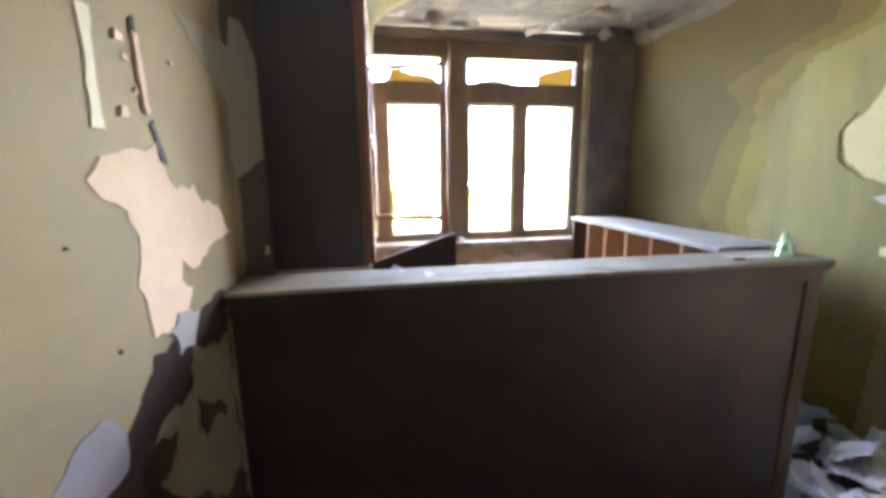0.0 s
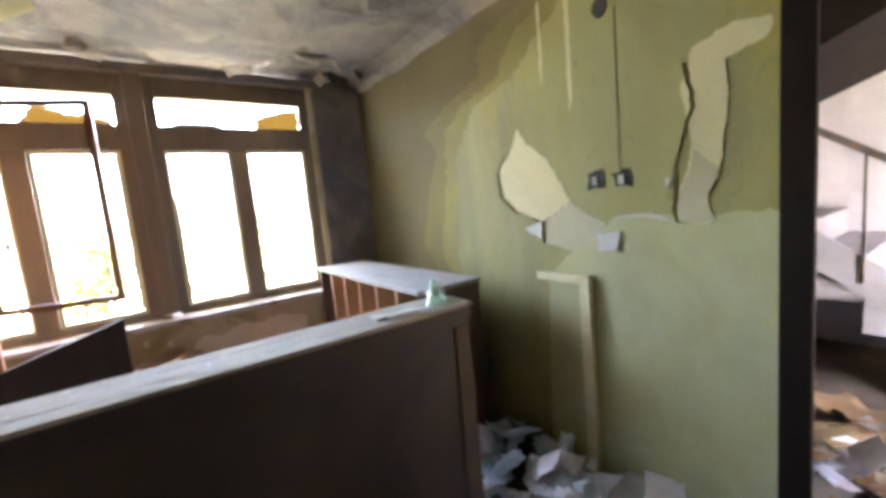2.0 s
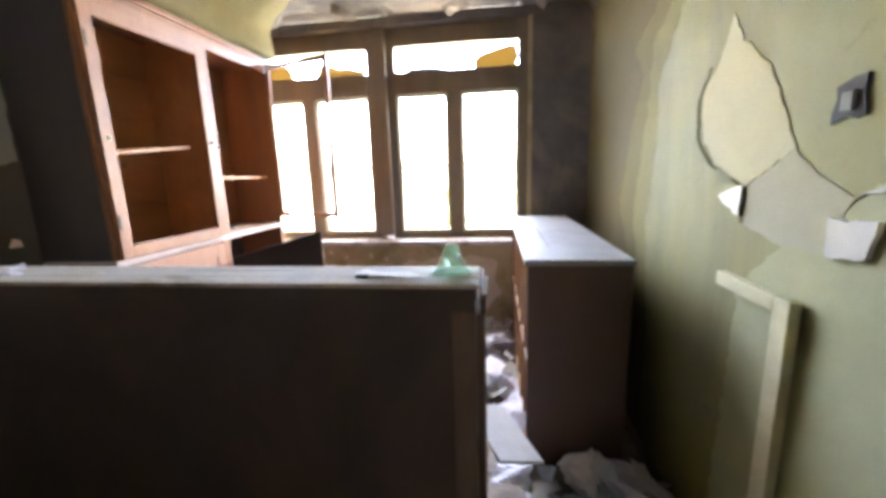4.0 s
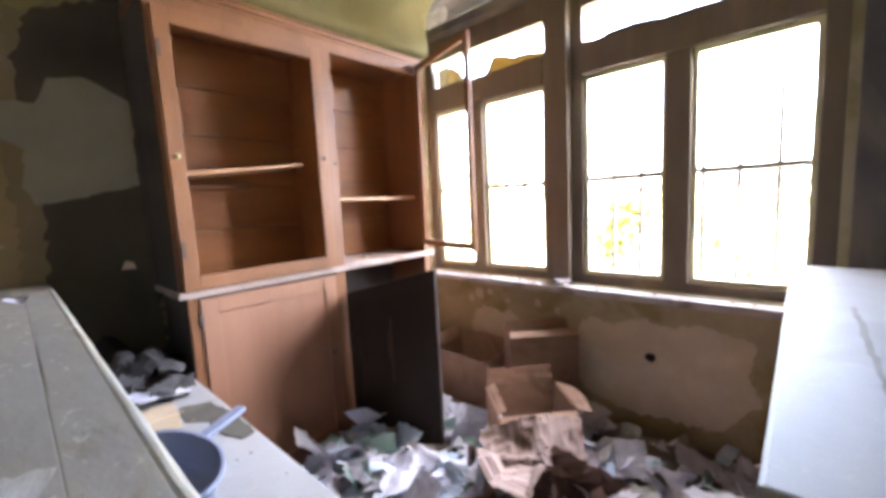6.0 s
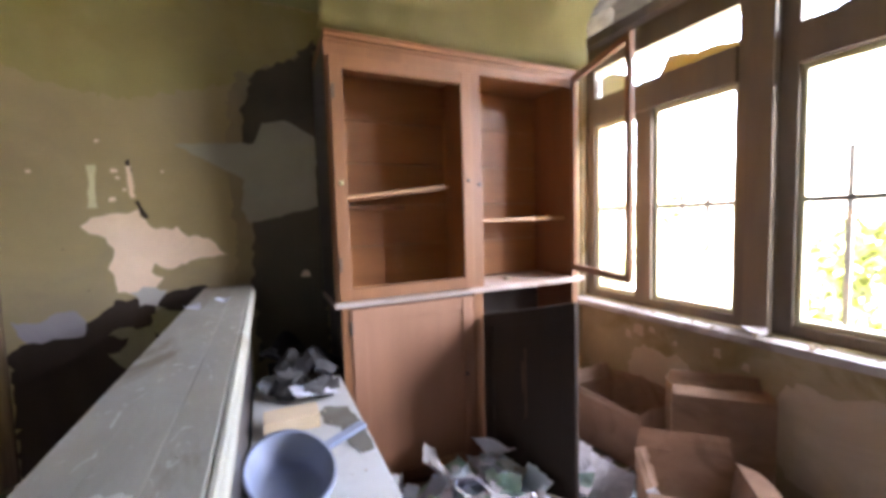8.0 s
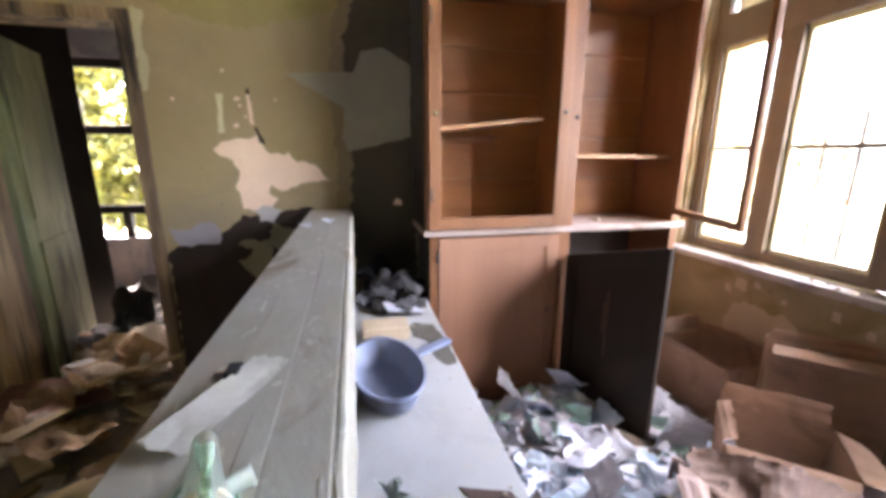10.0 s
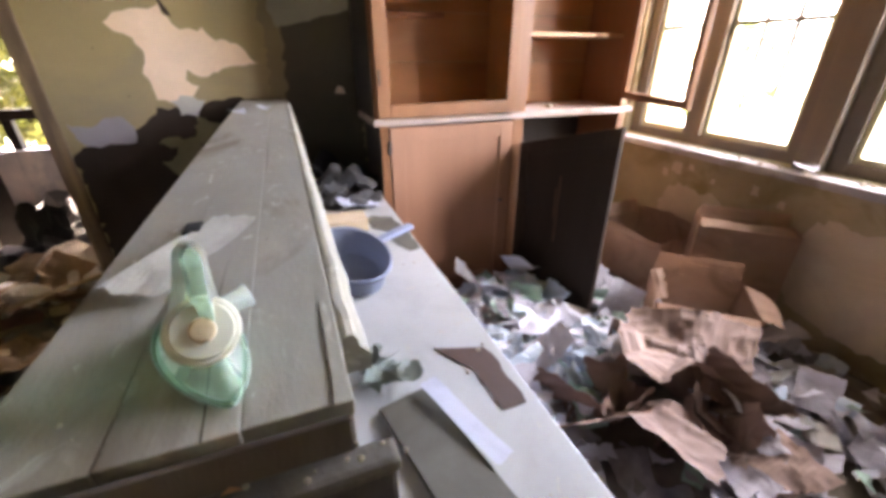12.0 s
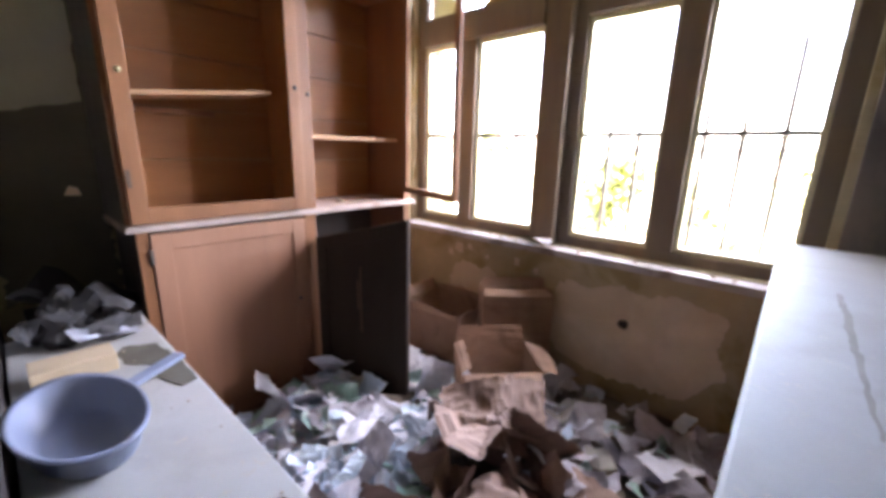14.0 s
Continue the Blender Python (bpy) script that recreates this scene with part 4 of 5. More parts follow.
for k, (x, y, h) in enumerate(((-4.1, -1.2, 3.0), (-4.4, -0.3, 2.9), (-4.8, -2.2, 2.8), (-4.5, 0.6, 2.6), (-5.4, -0.9, 3.4), (-5.6, -2.6, 3.2))):
    shrub((x, y, -0.3), 0.9, h, 4600, 5 + k, 0.15, M_LEAF_DEEP)

# ---- stairs in the hall ----
st = thing("staircase", "pale dusty stairs with a thin dark iron handrail", "stairs")
for i in range(9):
    block("step", (4.25, 5.38, 0.15 + 0.25 * i, 0.42 + 0.25 * i, 0.0 if i == 0 else 0.18 * i - 0.1, 0.18 * (i + 1)), M_HALL, st, bev=0.01)
for i in range(0, 10):
    y = 0.2 + 0.24 * i
    block("baluster", (4.215, 4.229, y, y + 0.014, 0.05 + 0.72 * (y - 0.2), 0.755 + 0.72 * (y - 0.2)), M_IRON, st, bev=0.002)
bm = bmesh.new()
box(bm, -0.022, 0.022, 0, 2.75, -0.02, 0.02)
soften(bm, 0.008)
hr = part("handrail", bm, M_IRON, st)
hr.matrix_local = pose(4.222, 0.1, 0.70, 35.75)
bm = bmesh.new()
box(bm, -0.02, 0.0, 0, 2.75, -0.11, 0.08)
hr = part("stringer", bm, M_HALL, st)
hr.matrix_local = pose(4.248, 0.15, 0.06, 35.75)

# ---- open green door in the annex ----
gd = thing("annex_door", "pale green wooden door standing open", "door", at=(-0.17, 0.405, 0))
M_GREENDOOR = material("faded_green_paint", (0.17, 0.185, 0.085), (0.085, 0.10, 0.04), 0.65, 0.2, 10, 4, 0.5, 0.15, 0.25, 50, (1, 1, 0.12), stain=((0.03, 0.035, 0.016), 7.0, 0.56, 0.08))
gd.matrix_world = pose(-0.17, 0.41, 0.0, 0, 0, 13)
block("leaf", (-0.6, 0, -0.02, 0.02, 0.03, 1.88), M_GREENDOOR, gd, bev=0.004)
for z in (0.16, 1.0):
    block("leaf_panel", (-0.5, -0.1, 0.0205, 0.03, z, z + 0.72), M_GREENDOOR, gd, bev=0.006)

# ---- litter ----


def heap(x, y):
    h = 0.045 + 0.045 * noise.noise(Vector((x * 2.6, y * 2.6, 1.0))) + 0.015 * noise.noise(Vector((x * 11, y * 11, 4.0)))
    h += 0.15 * math.exp(-((x - 1.48) ** 2 / 0.09 + (y - 3.08) ** 2 / 0.09))
    h += 0.09 * math.exp(-((x - 0.75) ** 2 / 0.2 + (y - 2.85) ** 2 / 0.2))
    h += 0.16 * math.exp(-((x + 0.15) ** 2 / 0.3 + (y - 0.75) ** 2 / 0.3))
    h += 0.10 * math.exp(-((x - 1.0) ** 2 / 0.5 + (y - 1.35) ** 2 / 0.15))
    return max(0.012, h)


def litter_layer(name, x0, x1, y0, y1, label, n=46):
    bm = bmesh.new()
    g = [[bm.verts.new((x0 + (x1 - x0) * i / n, y0 + (y1 - y0) * j / n, heap(x0 + (x1 - x0) * i / n, y0 + (y1 - y0) * j / n) - 0.012)) for j in range(n + 1)] for i in range(n + 1)]
    for i in range(n):
        for j in range(n):
            bm.faces.new((g[i][j], g[i + 1][j], g[i + 1][j + 1], g[i][j + 1]))
    return tagged(part(name, bm, M_DIRT, None, "", True), label, "litter", kind="stuff")


litter_layer("rubbish_layer", 0.38, 2.62, 2.05, 4.04, "trampled dirt and paper scraps over the floor")
litter_layer("rubble_layer", -2.3, 2.66, -0.95, 2.04, "brown rubble and dirt over the floor", 80)


def sheet(name, w, h, mat, seed, crumple=0.03, fold=0.0, n=10):
    """A creased sheet: a grid bent by noise, with a fold across it."""
    bm = bmesh.new()
    rnd = random.Random(seed)
    ang = rnd.uniform(0, 3.1)
    g = []
    for i in range(n + 1):
        row = []
        for j in range(n + 1):
            u, v = (i / n - 0.5) * w, (j / n - 0.5) * h
            if i in (0, n) or j in (0, n):
                u *= 1 + rnd.uniform(-0.04, 0.04)
                v *= 1 + rnd.uniform(-0.04, 0.04)
            d = u * math.cos(ang) + v * math.sin(ang)
            z = crumple * (0.8 * noise.noise(Vector((u * 8, v * 8, seed * 3.1))) + 0.22 * abs(noise.noise(Vector((u * 26, v * 26, seed * 1.3)))))
            z += fold * abs(d) + 0.6 * crumple * (u / w) ** 2 * rnd.uniform(0.9, 1.1)
            row.append(bm.verts.new((u, v, z)))
        g.append(row)
    for i in range(n):
        for j in range(n):
            q = (g[i][j], g[i + 1][j], g[i + 1][j + 1], g[i][j + 1])
            bm.faces.new((q[0], q[1], q[2]))
            bm.faces.new((q[0], q[2], q[3]))
    me = bpy.data.meshes.new(name)
    bm.to_mesh(me)
    bm.free()
    me.materials.append(mat)
    return me


def scatter(name, meshes, count, area, seed, label, category, group, tilt=0.2, lift=0.03, free=()):
    rnd = random.Random(seed)
    k = 0
    while k < count:
        x, y = rnd.uniform(area[0], area[1]), rnd.uniform(area[2], area[3])
        if any(a <= x <= b and c <= y <= d for a, b, c, d in free):
            continue
        o = new(name, rnd.choice(meshes))
        o.matrix_world = Matrix.Translation((x, y, heap(x, y) + rnd.uniform(0.0, lift))) @ Euler((rnd.gauss(0, tilt), rnd.gauss(0, tilt), rnd.uniform(0, 6.28))).to_matrix().to_4x4()
        tagged(o, label, category, group)
        k += 1


def folded(name, w, h, mat, seed, folds, crease=0.006, n=22, steep=75):
    """Stiff paper crushed by bending it again and again along straight lines."""
    rnd = random.Random(seed)
    pts = []
    for i in range(n + 1):
        for j in range(n + 1):
            u, v = (i / n - 0.5) * w, (j / n - 0.5) * h
            edge = max(abs(i / n - 0.5), abs(j / n - 0.5)) > 0.47
            q = Vector((u * 30, v * 30, seed))
            pts.append(Vector((u + (0.018 * noise.noise(q) if edge else 0), v + (0.018 * noise.noise(q + Vector((5, 5, 0))) if edge else 0), crease * (1 - 2.4 * abs(noise.noise(Vector((u * 17, v * 17, seed * 1.9))))))))
    for _ in range(folds):
        a = rnd.uniform(0, 6.283)
        nrm = Vector((math.cos(a), math.sin(a), 0))
        off = rnd.uniform(-0.30, 0.30) * min(w, h)
        axis = Vector((-nrm.y, nrm.x, 0))
        turn = radians(rnd.uniform(0.35, 1.0) * steep * rnd.choice((-1, 1)))
        for p in pts:
            d = p.x * nrm.x + p.y * nrm.y - off
            if d > 0:
                base = p - nrm * d
                rot = Matrix.Rotation(turn, 3, axis) @ Vector((nrm.x * d, nrm.y * d, p.z))
                p.x, p.y, p.z = base.x + rot.x, base.y + rot.y, rot.z
    lo = min(p.z for p in pts)
    bm = bmesh.new()
    vs = [bm.verts.new((p.x, p.y, p.z - lo)) for p in pts]
    for i in range(n):
        for j in range(n):
            k = i * (n + 1) + j
            q = (vs[k], vs[k + n + 1], vs[k + n + 2], vs[k + 1])
            bm.faces.new((q[0], q[1], q[2]))
            bm.faces.new((q[0], q[2], q[3]))
    me = bpy.data.meshes.new(name)
    bm.to_mesh(me)
    bm.free()
    me.materials.append(mat)
    return me


white = [sheet("paper_sheet", a, b, M_PAPER, i, c, f) for i, (a, b, c, f) in enumerate(((0.21, 0.15, 0.03, 0.05), (0.19, 0.26, 0.03, 0.1), (0.12, 0.17, 0.04, 0.15), (0.16, 0.1, 0.05, 0.1), (0.09, 0.07, 0.03, 0.3), (0.22, 0.10, 0.04, 0.0), (0.13, 0.12, 0.05, 0.2)))]
dim = [sheet("paper_sheet", a, b, M_PAPER_DIM, 10 + i, c, f) for i, (a, b, c, f) in enumerate(((0.18, 0.13, 0.05, 0.1), (0.12, 0.2, 0.06, 0.2), (0.1, 0.09, 0.04, 0.3), (0.22, 0.15, 0.07, 0.1)))]
film = [sheet("plastic_film", a, b, M_PAPER_BLUE, 20 + i, c, f) for i, (a, b, c, f) in enumerate(((0.2, 0.13, 0.05, 0.2), (0.14, 0.24, 0.06, 0.1), (0.1, 0.14, 0.05, 0.4), (0.26, 0.16, 0.07, 0.0)))]
film += [folded("plastic_film", a, b, M_PAPER_BLUE, 220 + i, 4, 0.006, 12, 70) for i, (a, b) in enumerate(((0.13, 0.10), (0.09, 0.16), (0.07, 0.08)))]
green = [sheet("packaging_scrap", a, b, M_PAPER_GREEN, 40 + i, c, f) for i, (a, b, c, f) in enumerate(((0.1, 0.07, 0.03, 0.5), (0.15, 0.1, 0.05, 0.4), (0.08, 0.12, 0.05, 0.3)))]
kraft = [folded("kraft_paper", a, b, M_KRAFT, 60 + i, f, 0.008, 24, 62) for i, (a, b, f) in enumerate(((0.40, 0.30, 5), (0.34, 0.42, 6), (0.28, 0.26, 4), (0.46, 0.26, 5), (0.24, 0.32, 4)))]
white += [folded("paper_sheet", a, b, M_PAPER, 200 + i, f, 0.004, 10, 55) for i, (a, b, f) in enumerate(((0.20, 0.14, 2), (0.15, 0.21, 3), (0.11, 0.09, 2), (0.10, 0.15, 3), (0.07, 0.06, 2)))]
board = [sheet("board_scrap", a, b, M_GREYCARD, 80 + i, c, f) for i, (a, b, c, f) in enumerate(((0.16, 0.1, 0.01, 0.0), (0.1, 0.1, 0.02, 0.3), (0.22, 0.14, 0.015, 0.1)))]
rag = [sheet("rag", a, b, M_RAG, 90 + i, c, f, 8) for i, (a, b, c, f) in enumerate(((0.3, 0.24, 0.09, 0.1), (0.2, 0.34, 0.1, 0.2), (0.26, 0.18, 0.08, 0.3)))]
KIT = (0.45, 2.08, 2.36, 3.95)
FREE = ((0.38, 0.95, 3.0, 3.3), (0.45, 1.32, 3.55, 4.0))
scatter("paper_sheet", white, 120, (0.45, 1.38, 2.36, 3.95), 1, "creased white paper sheet lying in the litter", "paper", "littered papers", 0.3, 0.04, FREE)
scatter("paper_sheet", white, 20, (1.38, 2.08, 2.36, 3.95), 21, "creased white paper sheet lying in the litter", "paper", "littered papers", 0.3, 0.03, FREE)
scatter("paper_sheet", dim, 78, (0.6, 2.08, 2.36, 3.95), 22, "dirty grey paper sheet lying in the litter", "paper", "littered papers", 0.35, 0.035, FREE)
scatter("plastic_film", film, 55, (0.5, 1.35, 2.4, 3.3), 2, "crumpled bluish plastic film in the litter", "plastic", "littered film", 0.4, 0.04, FREE)
scatter("packaging_scrap", green, 50, (0.5, 1.4, 2.4, 3.4), 3, "pale green packaging scrap in the litter", "packaging", "littered packaging", 0.5, 0.05, FREE)
for k, (x, y, z, rx, ry, a, m_) in enumerate(((1.52, 3.12, 0.15, 4, -6, 20, 0), (1.38, 2.98, 0.10, -8, 10, 75, 1), (1.62, 3.22, 0.12, 10, 4, 140, 2), (1.46, 3.16, 0.16, -12, 8, 215, 3), (1.58, 2.94, 0.08, 6, 12, 300, 4), (1.34, 2.82, 0.05, 0, -8, 160, 2), (1.70, 3.08, 0.06, 8, 0, 250, 0), (1.50, 2.80, 0.05, -4, 6, 30, 3), (1.42, 2.88, 0.12, 14, -10, 100, 4))):
    o = tagged(new("kraft_paper", kraft[m_]), "large crumpled sheet of brown kraft paper", "kraft paper", "crumpled kraft paper")
    o.matrix_world = pose(x, y, z, rx, ry, a)
scatter("board_scrap", board, 30, KIT, 5, "grey cardboard scrap in the litter", "cardboard", "cardboard scraps", 0.3, 0.03, FREE)
scrap = [folded("paper_scrap", a, b, m_, 300 + i, f, 0.003, 6, 60) for i, (a, b, f, m_) in enumerate(((0.06, 0.04, 1, M_PAPER), (0.08, 0.05, 2, M_PAPER), (0.05, 0.05, 1, M_PAPER_BLUE), (0.09, 0.06, 2, M_PAPER_BLUE), (0.06, 0.05, 2, M_PAPER_GREEN), (0.07, 0.03, 1, M_PAPER_DIM)))]
scatter("paper_scrap", scrap, 150, (0.48, 1.42, 2.36, 3.5), 51, "small curled scrap of paper in the litter", "paper", "small paper scraps", 0.5, 0.07, FREE)
scatter("paper_scrap", scrap, 70, (1.42, 2.08, 2.5, 3.95), 52, "small curled scrap of paper in the litter", "paper", "small paper scraps", 0.5, 0.06)
scatter("paper_scrap", scrap, 40, (2.03, 2.6, 1.15, 2.36), 53, "small curled scrap of paper in the litter", "paper", "small paper scraps", 0.5, 0.05)
for k, (x, y, z, a, b, m_) in enumerate(((0.93, 3.33, 0.16, 70, 40, 1), (0.90, 3.40, 0.14, 30, 140, 2), (1.52, 3.30, 0.22, 60, 10, 2), (1.60, 3.16, 0.24, 20, 80, 3))):
    o = tagged(new("paper_sheet", white[m_]), "crushed white paper leaning in the litter", "paper", "littered papers")
    o.matrix_world = pose(x, y, z, a, 15, b) @ Matrix.Scale(0.8, 4)
PASS = (2.03, 2.6, 1.1, 2.36)
scatter("paper_sheet", dim, 3, PASS, 23, "dirty grey paper sheet lying in the litter", "paper", "littered papers", 0.35)
scatter("paper_sheet", white, 38, PASS, 6, "creased white paper sheet lying in the litter", "paper", "littered papers")
scatter("plastic_film", film, 24, PASS, 7, "crumpled bluish plastic film in the litter", "plastic", "littered film", 0.4, 0.04)
scatter("board_scrap", board, 6, PASS, 8, "grey cardboard scrap in the litter", "cardboard", "cardboard scraps")
SOUTH = (-0.4, 1.85, -0.4, 1.72)
scatter("rag", rag, 70, SOUTH, 9, "dusty brown rag in the rubble", "rag", "rags in the rubble", 0.3, 0.04)
scatter("board_scrap", board, 26, SOUTH, 10, "grey cardboard scrap in the rubble", "cardboard", "cardboard scraps")
scatter("paper_sheet", white, 22, (2.9, 4.1, -0.2, 2.0), 11, "creased white paper sheet lying in the litter", "paper", "littered papers")
scatter("board_scrap", board, 22, (2.9, 4.1, -0.2, 2.0), 12, "grey cardboard scrap in the litter", "cardboard", "cardboard scraps")


def lath_mesh(ln, w, t, seed):
    bm = bmesh.new()
    vs = box(bm, -ln / 2, ln / 2, -w / 2, w / 2, 0, t)
    bmesh.ops.subdivide_edges(bm, edges=[e for e in bm.edges if abs(e.verts[0].co.x - e.verts[1].co.x) > 0.01], cuts=5)
    for v in bm.verts:
        v.co.y += 0.012 * noise.noise(Vector((v.co.x * 5, v.co.y * 30, seed)))
        v.co.z += 0.010 * noise.noise(Vector((v.co.x * 4, 1, seed)))
        if abs(v.co.x) > ln / 2 - 0.001:
            v.co.x += 0.04 * noise.noise(Vector((v.co.y * 60, v.co.z * 60, seed)))
    me = bpy.data.meshes.new("lath")
    bm.to_mesh(me)
    bm.free()
    me.materials.append(M_LATH)
    return me


laths = [lath_mesh(a, b, c, i) for i, (a, b, c) in enumerate(((0.6, 0.055, 0.014), (0.42, 0.085, 0.02), (0.8, 0.045, 0.016), (0.30, 0.12, 0.018)))]
scatter("lath", laths, 34, (0.1, 1.75, -0.1, 1.55), 14, "splintered wooden lath lying on the rubble", "lath", "broken laths", 0.12, 0.07)


def lump_mesh(r, seed, mat=None):
    bm = bmesh.new()
    bmesh.ops.create_icosphere(bm, subdivisions=2, radius=r)
    for v in bm.verts:
        d = v.co.normalized()
        v.co = d * r * (1 + 0.35 * noise.noise(d * 1.4 + Vector((seed, 0, 0))) + 0.15 * noise.noise(d * 4 + Vector((seed, 2, 0))))
        v.co.z *= 0.7
    me = bpy.data.meshes.new("lump")
    bm.to_mesh(me)
    bm.free()
    me.materials.append(mat or M_STONE)
    return me


lumps = [lump_mesh(r, i * 3.3) for i, r in enumerate((0.04, 0.055, 0.03, 0.075))]
scatter("plaster_lump", lumps, 60, (-1.2, 0.5, -0.1, 1.5), 15, "broken lump of fallen plaster", "rubble", "plaster lumps", 0.3, 0.04)
scatter("lath", laths, 12, (2.95, 4.1, 0.0, 2.0), 66, "splintered wooden lath lying on the rubble", "lath", "broken laths", 0.12, 0.05)
scatter("rag", rag, 14, (2.95, 4.1, 0.0, 2.0), 67, "dusty brown rag in the rubble", "rag", "rags in the rubble", 0.3, 0.04)
scatter("plaster_lump", lumps, 18, (3.0, 4.1, 0.0, 2.0), 16, "broken lump of fallen plaster", "rubble", "plaster lumps", 0.3, 0.02)

# ---- cardboard boxes ----


def wall_of_card(name, corners, parent, seed, thick=0.006, sag=0.012):
    """One corrugated panel spanned between four corners, slightly bowed, with torn edges."""
    a, b, c, d = (Vector(p) for p in corners)
    nrm = (b - a).cross(d - a).normalized()
    n = 8
    bm = bmesh.new()
    g = []
    for i in range(n + 1):
        row = []
        for j in range(n + 1):
            u, v = i / n, j / n
            p = a * (1 - u) * (1 - v) + b * u * (1 - v) + c * u * v + d * (1 - u) * v
            bow = sag * math.sin(math.pi * u) * v * noise.noise(Vector((seed, 1.7, 0.4))) * 2 + 0.006 * noise.noise(Vector((u * 3, v * 3, seed)))
            p = p + nrm * bow + (d - a).normalized() * (0.012 * noise.noise(Vector((u * 7, seed, 3))) if j == n else 0)
            row.append(bm.verts.new(p))
        g.append(row)
    for i in range(n):
        for j in range(n):
            bm.faces.new((g[i][j], g[i + 1][j], g[i + 1][j + 1], g[i][j + 1]))
    bmesh.ops.solidify(bm, geom=bm.faces[:], thickness=thick)
    bmesh.ops.recalc_face_normals(bm, faces=bm.faces)
    return part(name, bm, M_CARD, parent)


def carton(at, turn, w, d, h, flaps, label, flare=0.0, seed=1):
    """An open box: four sides, a bottom, and flaps given by side, opening angle and length."""
    t = thing("cardboard_box", label, "box", "cardboard boxes")
    t.matrix_world = pose(*at, 0, 0, turn)
    lo = [Vector((sx * w / 2, sy * d / 2, 0)) for sx, sy in ((-1, -1), (1, -1), (1, 1), (-1, 1))]
    hi = [Vector((p.x * (1 + flare), p.y * (1 + flare), h)) for p in lo]
    for k in range(4):
        m_ = (k + 1) % 4
        wall_of_card("side", (lo[k], lo[m_], hi[m_], hi[k]), t, seed + k)
    block("bottom", (-w / 2 + 0.008, w / 2 - 0.008, -d / 2 + 0.008, d / 2 - 0.008, 0.001, 0.006), M_CARD, t, bev=0.001)
    for k, ang, ln in flaps:
        a, b = hi[k], hi[(k + 1) % 4]
        along = (b - a).normalized()
        out = along.cross(Vector((0, 0, 1))).normalized()
        tip = (out * math.cos(radians(ang)) + Vector((0, 0, 1)) * math.sin(radians(ang))) * ln
        up = Vector((0, 0, 0.003))
        wall_of_card("flap", (a + along * 0.008 + up, b - along * 0.008 + up, b - along * 0.02 + tip, a + along * 0.015 + tip), t, seed * 3 + k, 0.005, 0.02)
    return t


# sides in turn: towards the room, east, the window wall, west
carton((0.60, 3.80, 0.06), 3, 0.40, 0.30, 0.30, ((0, -60, 0.03), (2, 130, 0.06), (3, 62, 0.08)), "open tan cardboard box below the window sill", 0.02, 2)
carton((1.043, 3.858, 0.07), 45, 0.385, 0.155, 0.455, ((0, 172, 0.09), (2, 84, 0.055), (3, 104, 0.04)), "large tan cardboard box below the window sill", 0.0, 7)
carton((1.20, 3.45, 0.08), 47, 0.33, 0.27, 0.27, ((0, -30, 0.10), (1, -15, 0.08), (2, 84, 0.09), (3, 150, 0.05)), "torn tan cardboard box with loose flaps", 0.08, 11)

# ---- on the bench ----
pan = thing("dipper", "grey-blue plastic dipper with a short handle", "dipper")
bm = bmesh.new()
prof = [(0.001, 0.004), (0.085, 0.004), (0.105, 0.012), (0.126, 0.072), (0.140, 0.076), (0.140, 0.069), (0.130, 0.067), (0.112, 0.009), (0.09, 0.0), (0.001, 0.0)]
ring = [[bm.verts.new((r * 1.2 * math.cos(2 * math.pi * i / 36), r * 0.745 * math.sin(2 * math.pi * i / 36), z)) for i in range(36)] for r, z in prof]
for a_, b_ in zip(ring, ring[1:]):
    for i in range(36):
        bm.faces.new((a_[i], a_[(i + 1) % 36], b_[(i + 1) % 36], b_[i]))
bmesh.ops.recalc_face_normals(bm, faces=bm.faces)
part("bowl", bm, M_PAN, pan, "", True)
block("handle", (-0.016, 0.016, 0.095, 0.235, 0.060, 0.074), M_PAN, pan, "", 0.006, Matrix.Rotation(radians(14), 4, "Z"))
pan.matrix_world = pose(1.082, 2.076, 0.660, 3, 4, 12)
tagged(block("small_carton", (0.665, 0.765, 2.012, 2.186, 0.651, 0.70), M_BEIGE, None, bev=0.004), "small beige cardboard carton on the bench", "box")
o = tagged(new("paper_sheet", white[2]), "creased white paper lying on the bench", "paper")
o.matrix_world = pose(0.52, 2.2, 0.668, 0, 0, 20)
o = tagged(new("paper_strip", sheet("paper_strip", 0.2, 0.036, M_PAPER, 131, 0.008, 0.0)), "long white paper strip lying on the bench", "paper")
o.matrix_world = pose(1.675, 2.166, 0.675, 0, 3, 19)
for k, (x, y, z, a) in enumerate(((1.55, 2.075, 0.652, 40), (1.50, 2.055, 0.652, 150))):
    o = tagged(new("plastic_film", folded("plastic_film", 0.10 - 0.03 * k, 0.08, M_CRUSHED, 400 + k, 6, 0.006, 14, 70)), "crumpled greenish plastic on the bench", "plastic", "crumpled plastic")
    o.matrix_world = pose(x, y, z, 0, 0, a)
flake("chipped_laminate", [(1.47, 2.19), (1.50, 2.29), (1.53, 2.30), (1.67, 2.30), (1.67, 2.25), (1.55, 2.24), (1.51, 2.21)], M_BOOKEND, bn, Matrix.Translation((0, 0, 0.6505)), 0.008, 0.002, "brown bare chipboard where laminate broke off", 61)
flake("chipped_laminate", [(0.62, 2.215), (0.66, 2.295), (0.80, 2.318), (0.97, 2.315), (0.98, 2.275), (0.88, 2.24), (0.80, 2.25), (0.76, 2.21), (0.68, 2.19)], M_DARKBOARD, bn, Matrix.Translation((0, 0, 0.6505)), 0.01, 0.002, "greyish stain of bare board", 62)
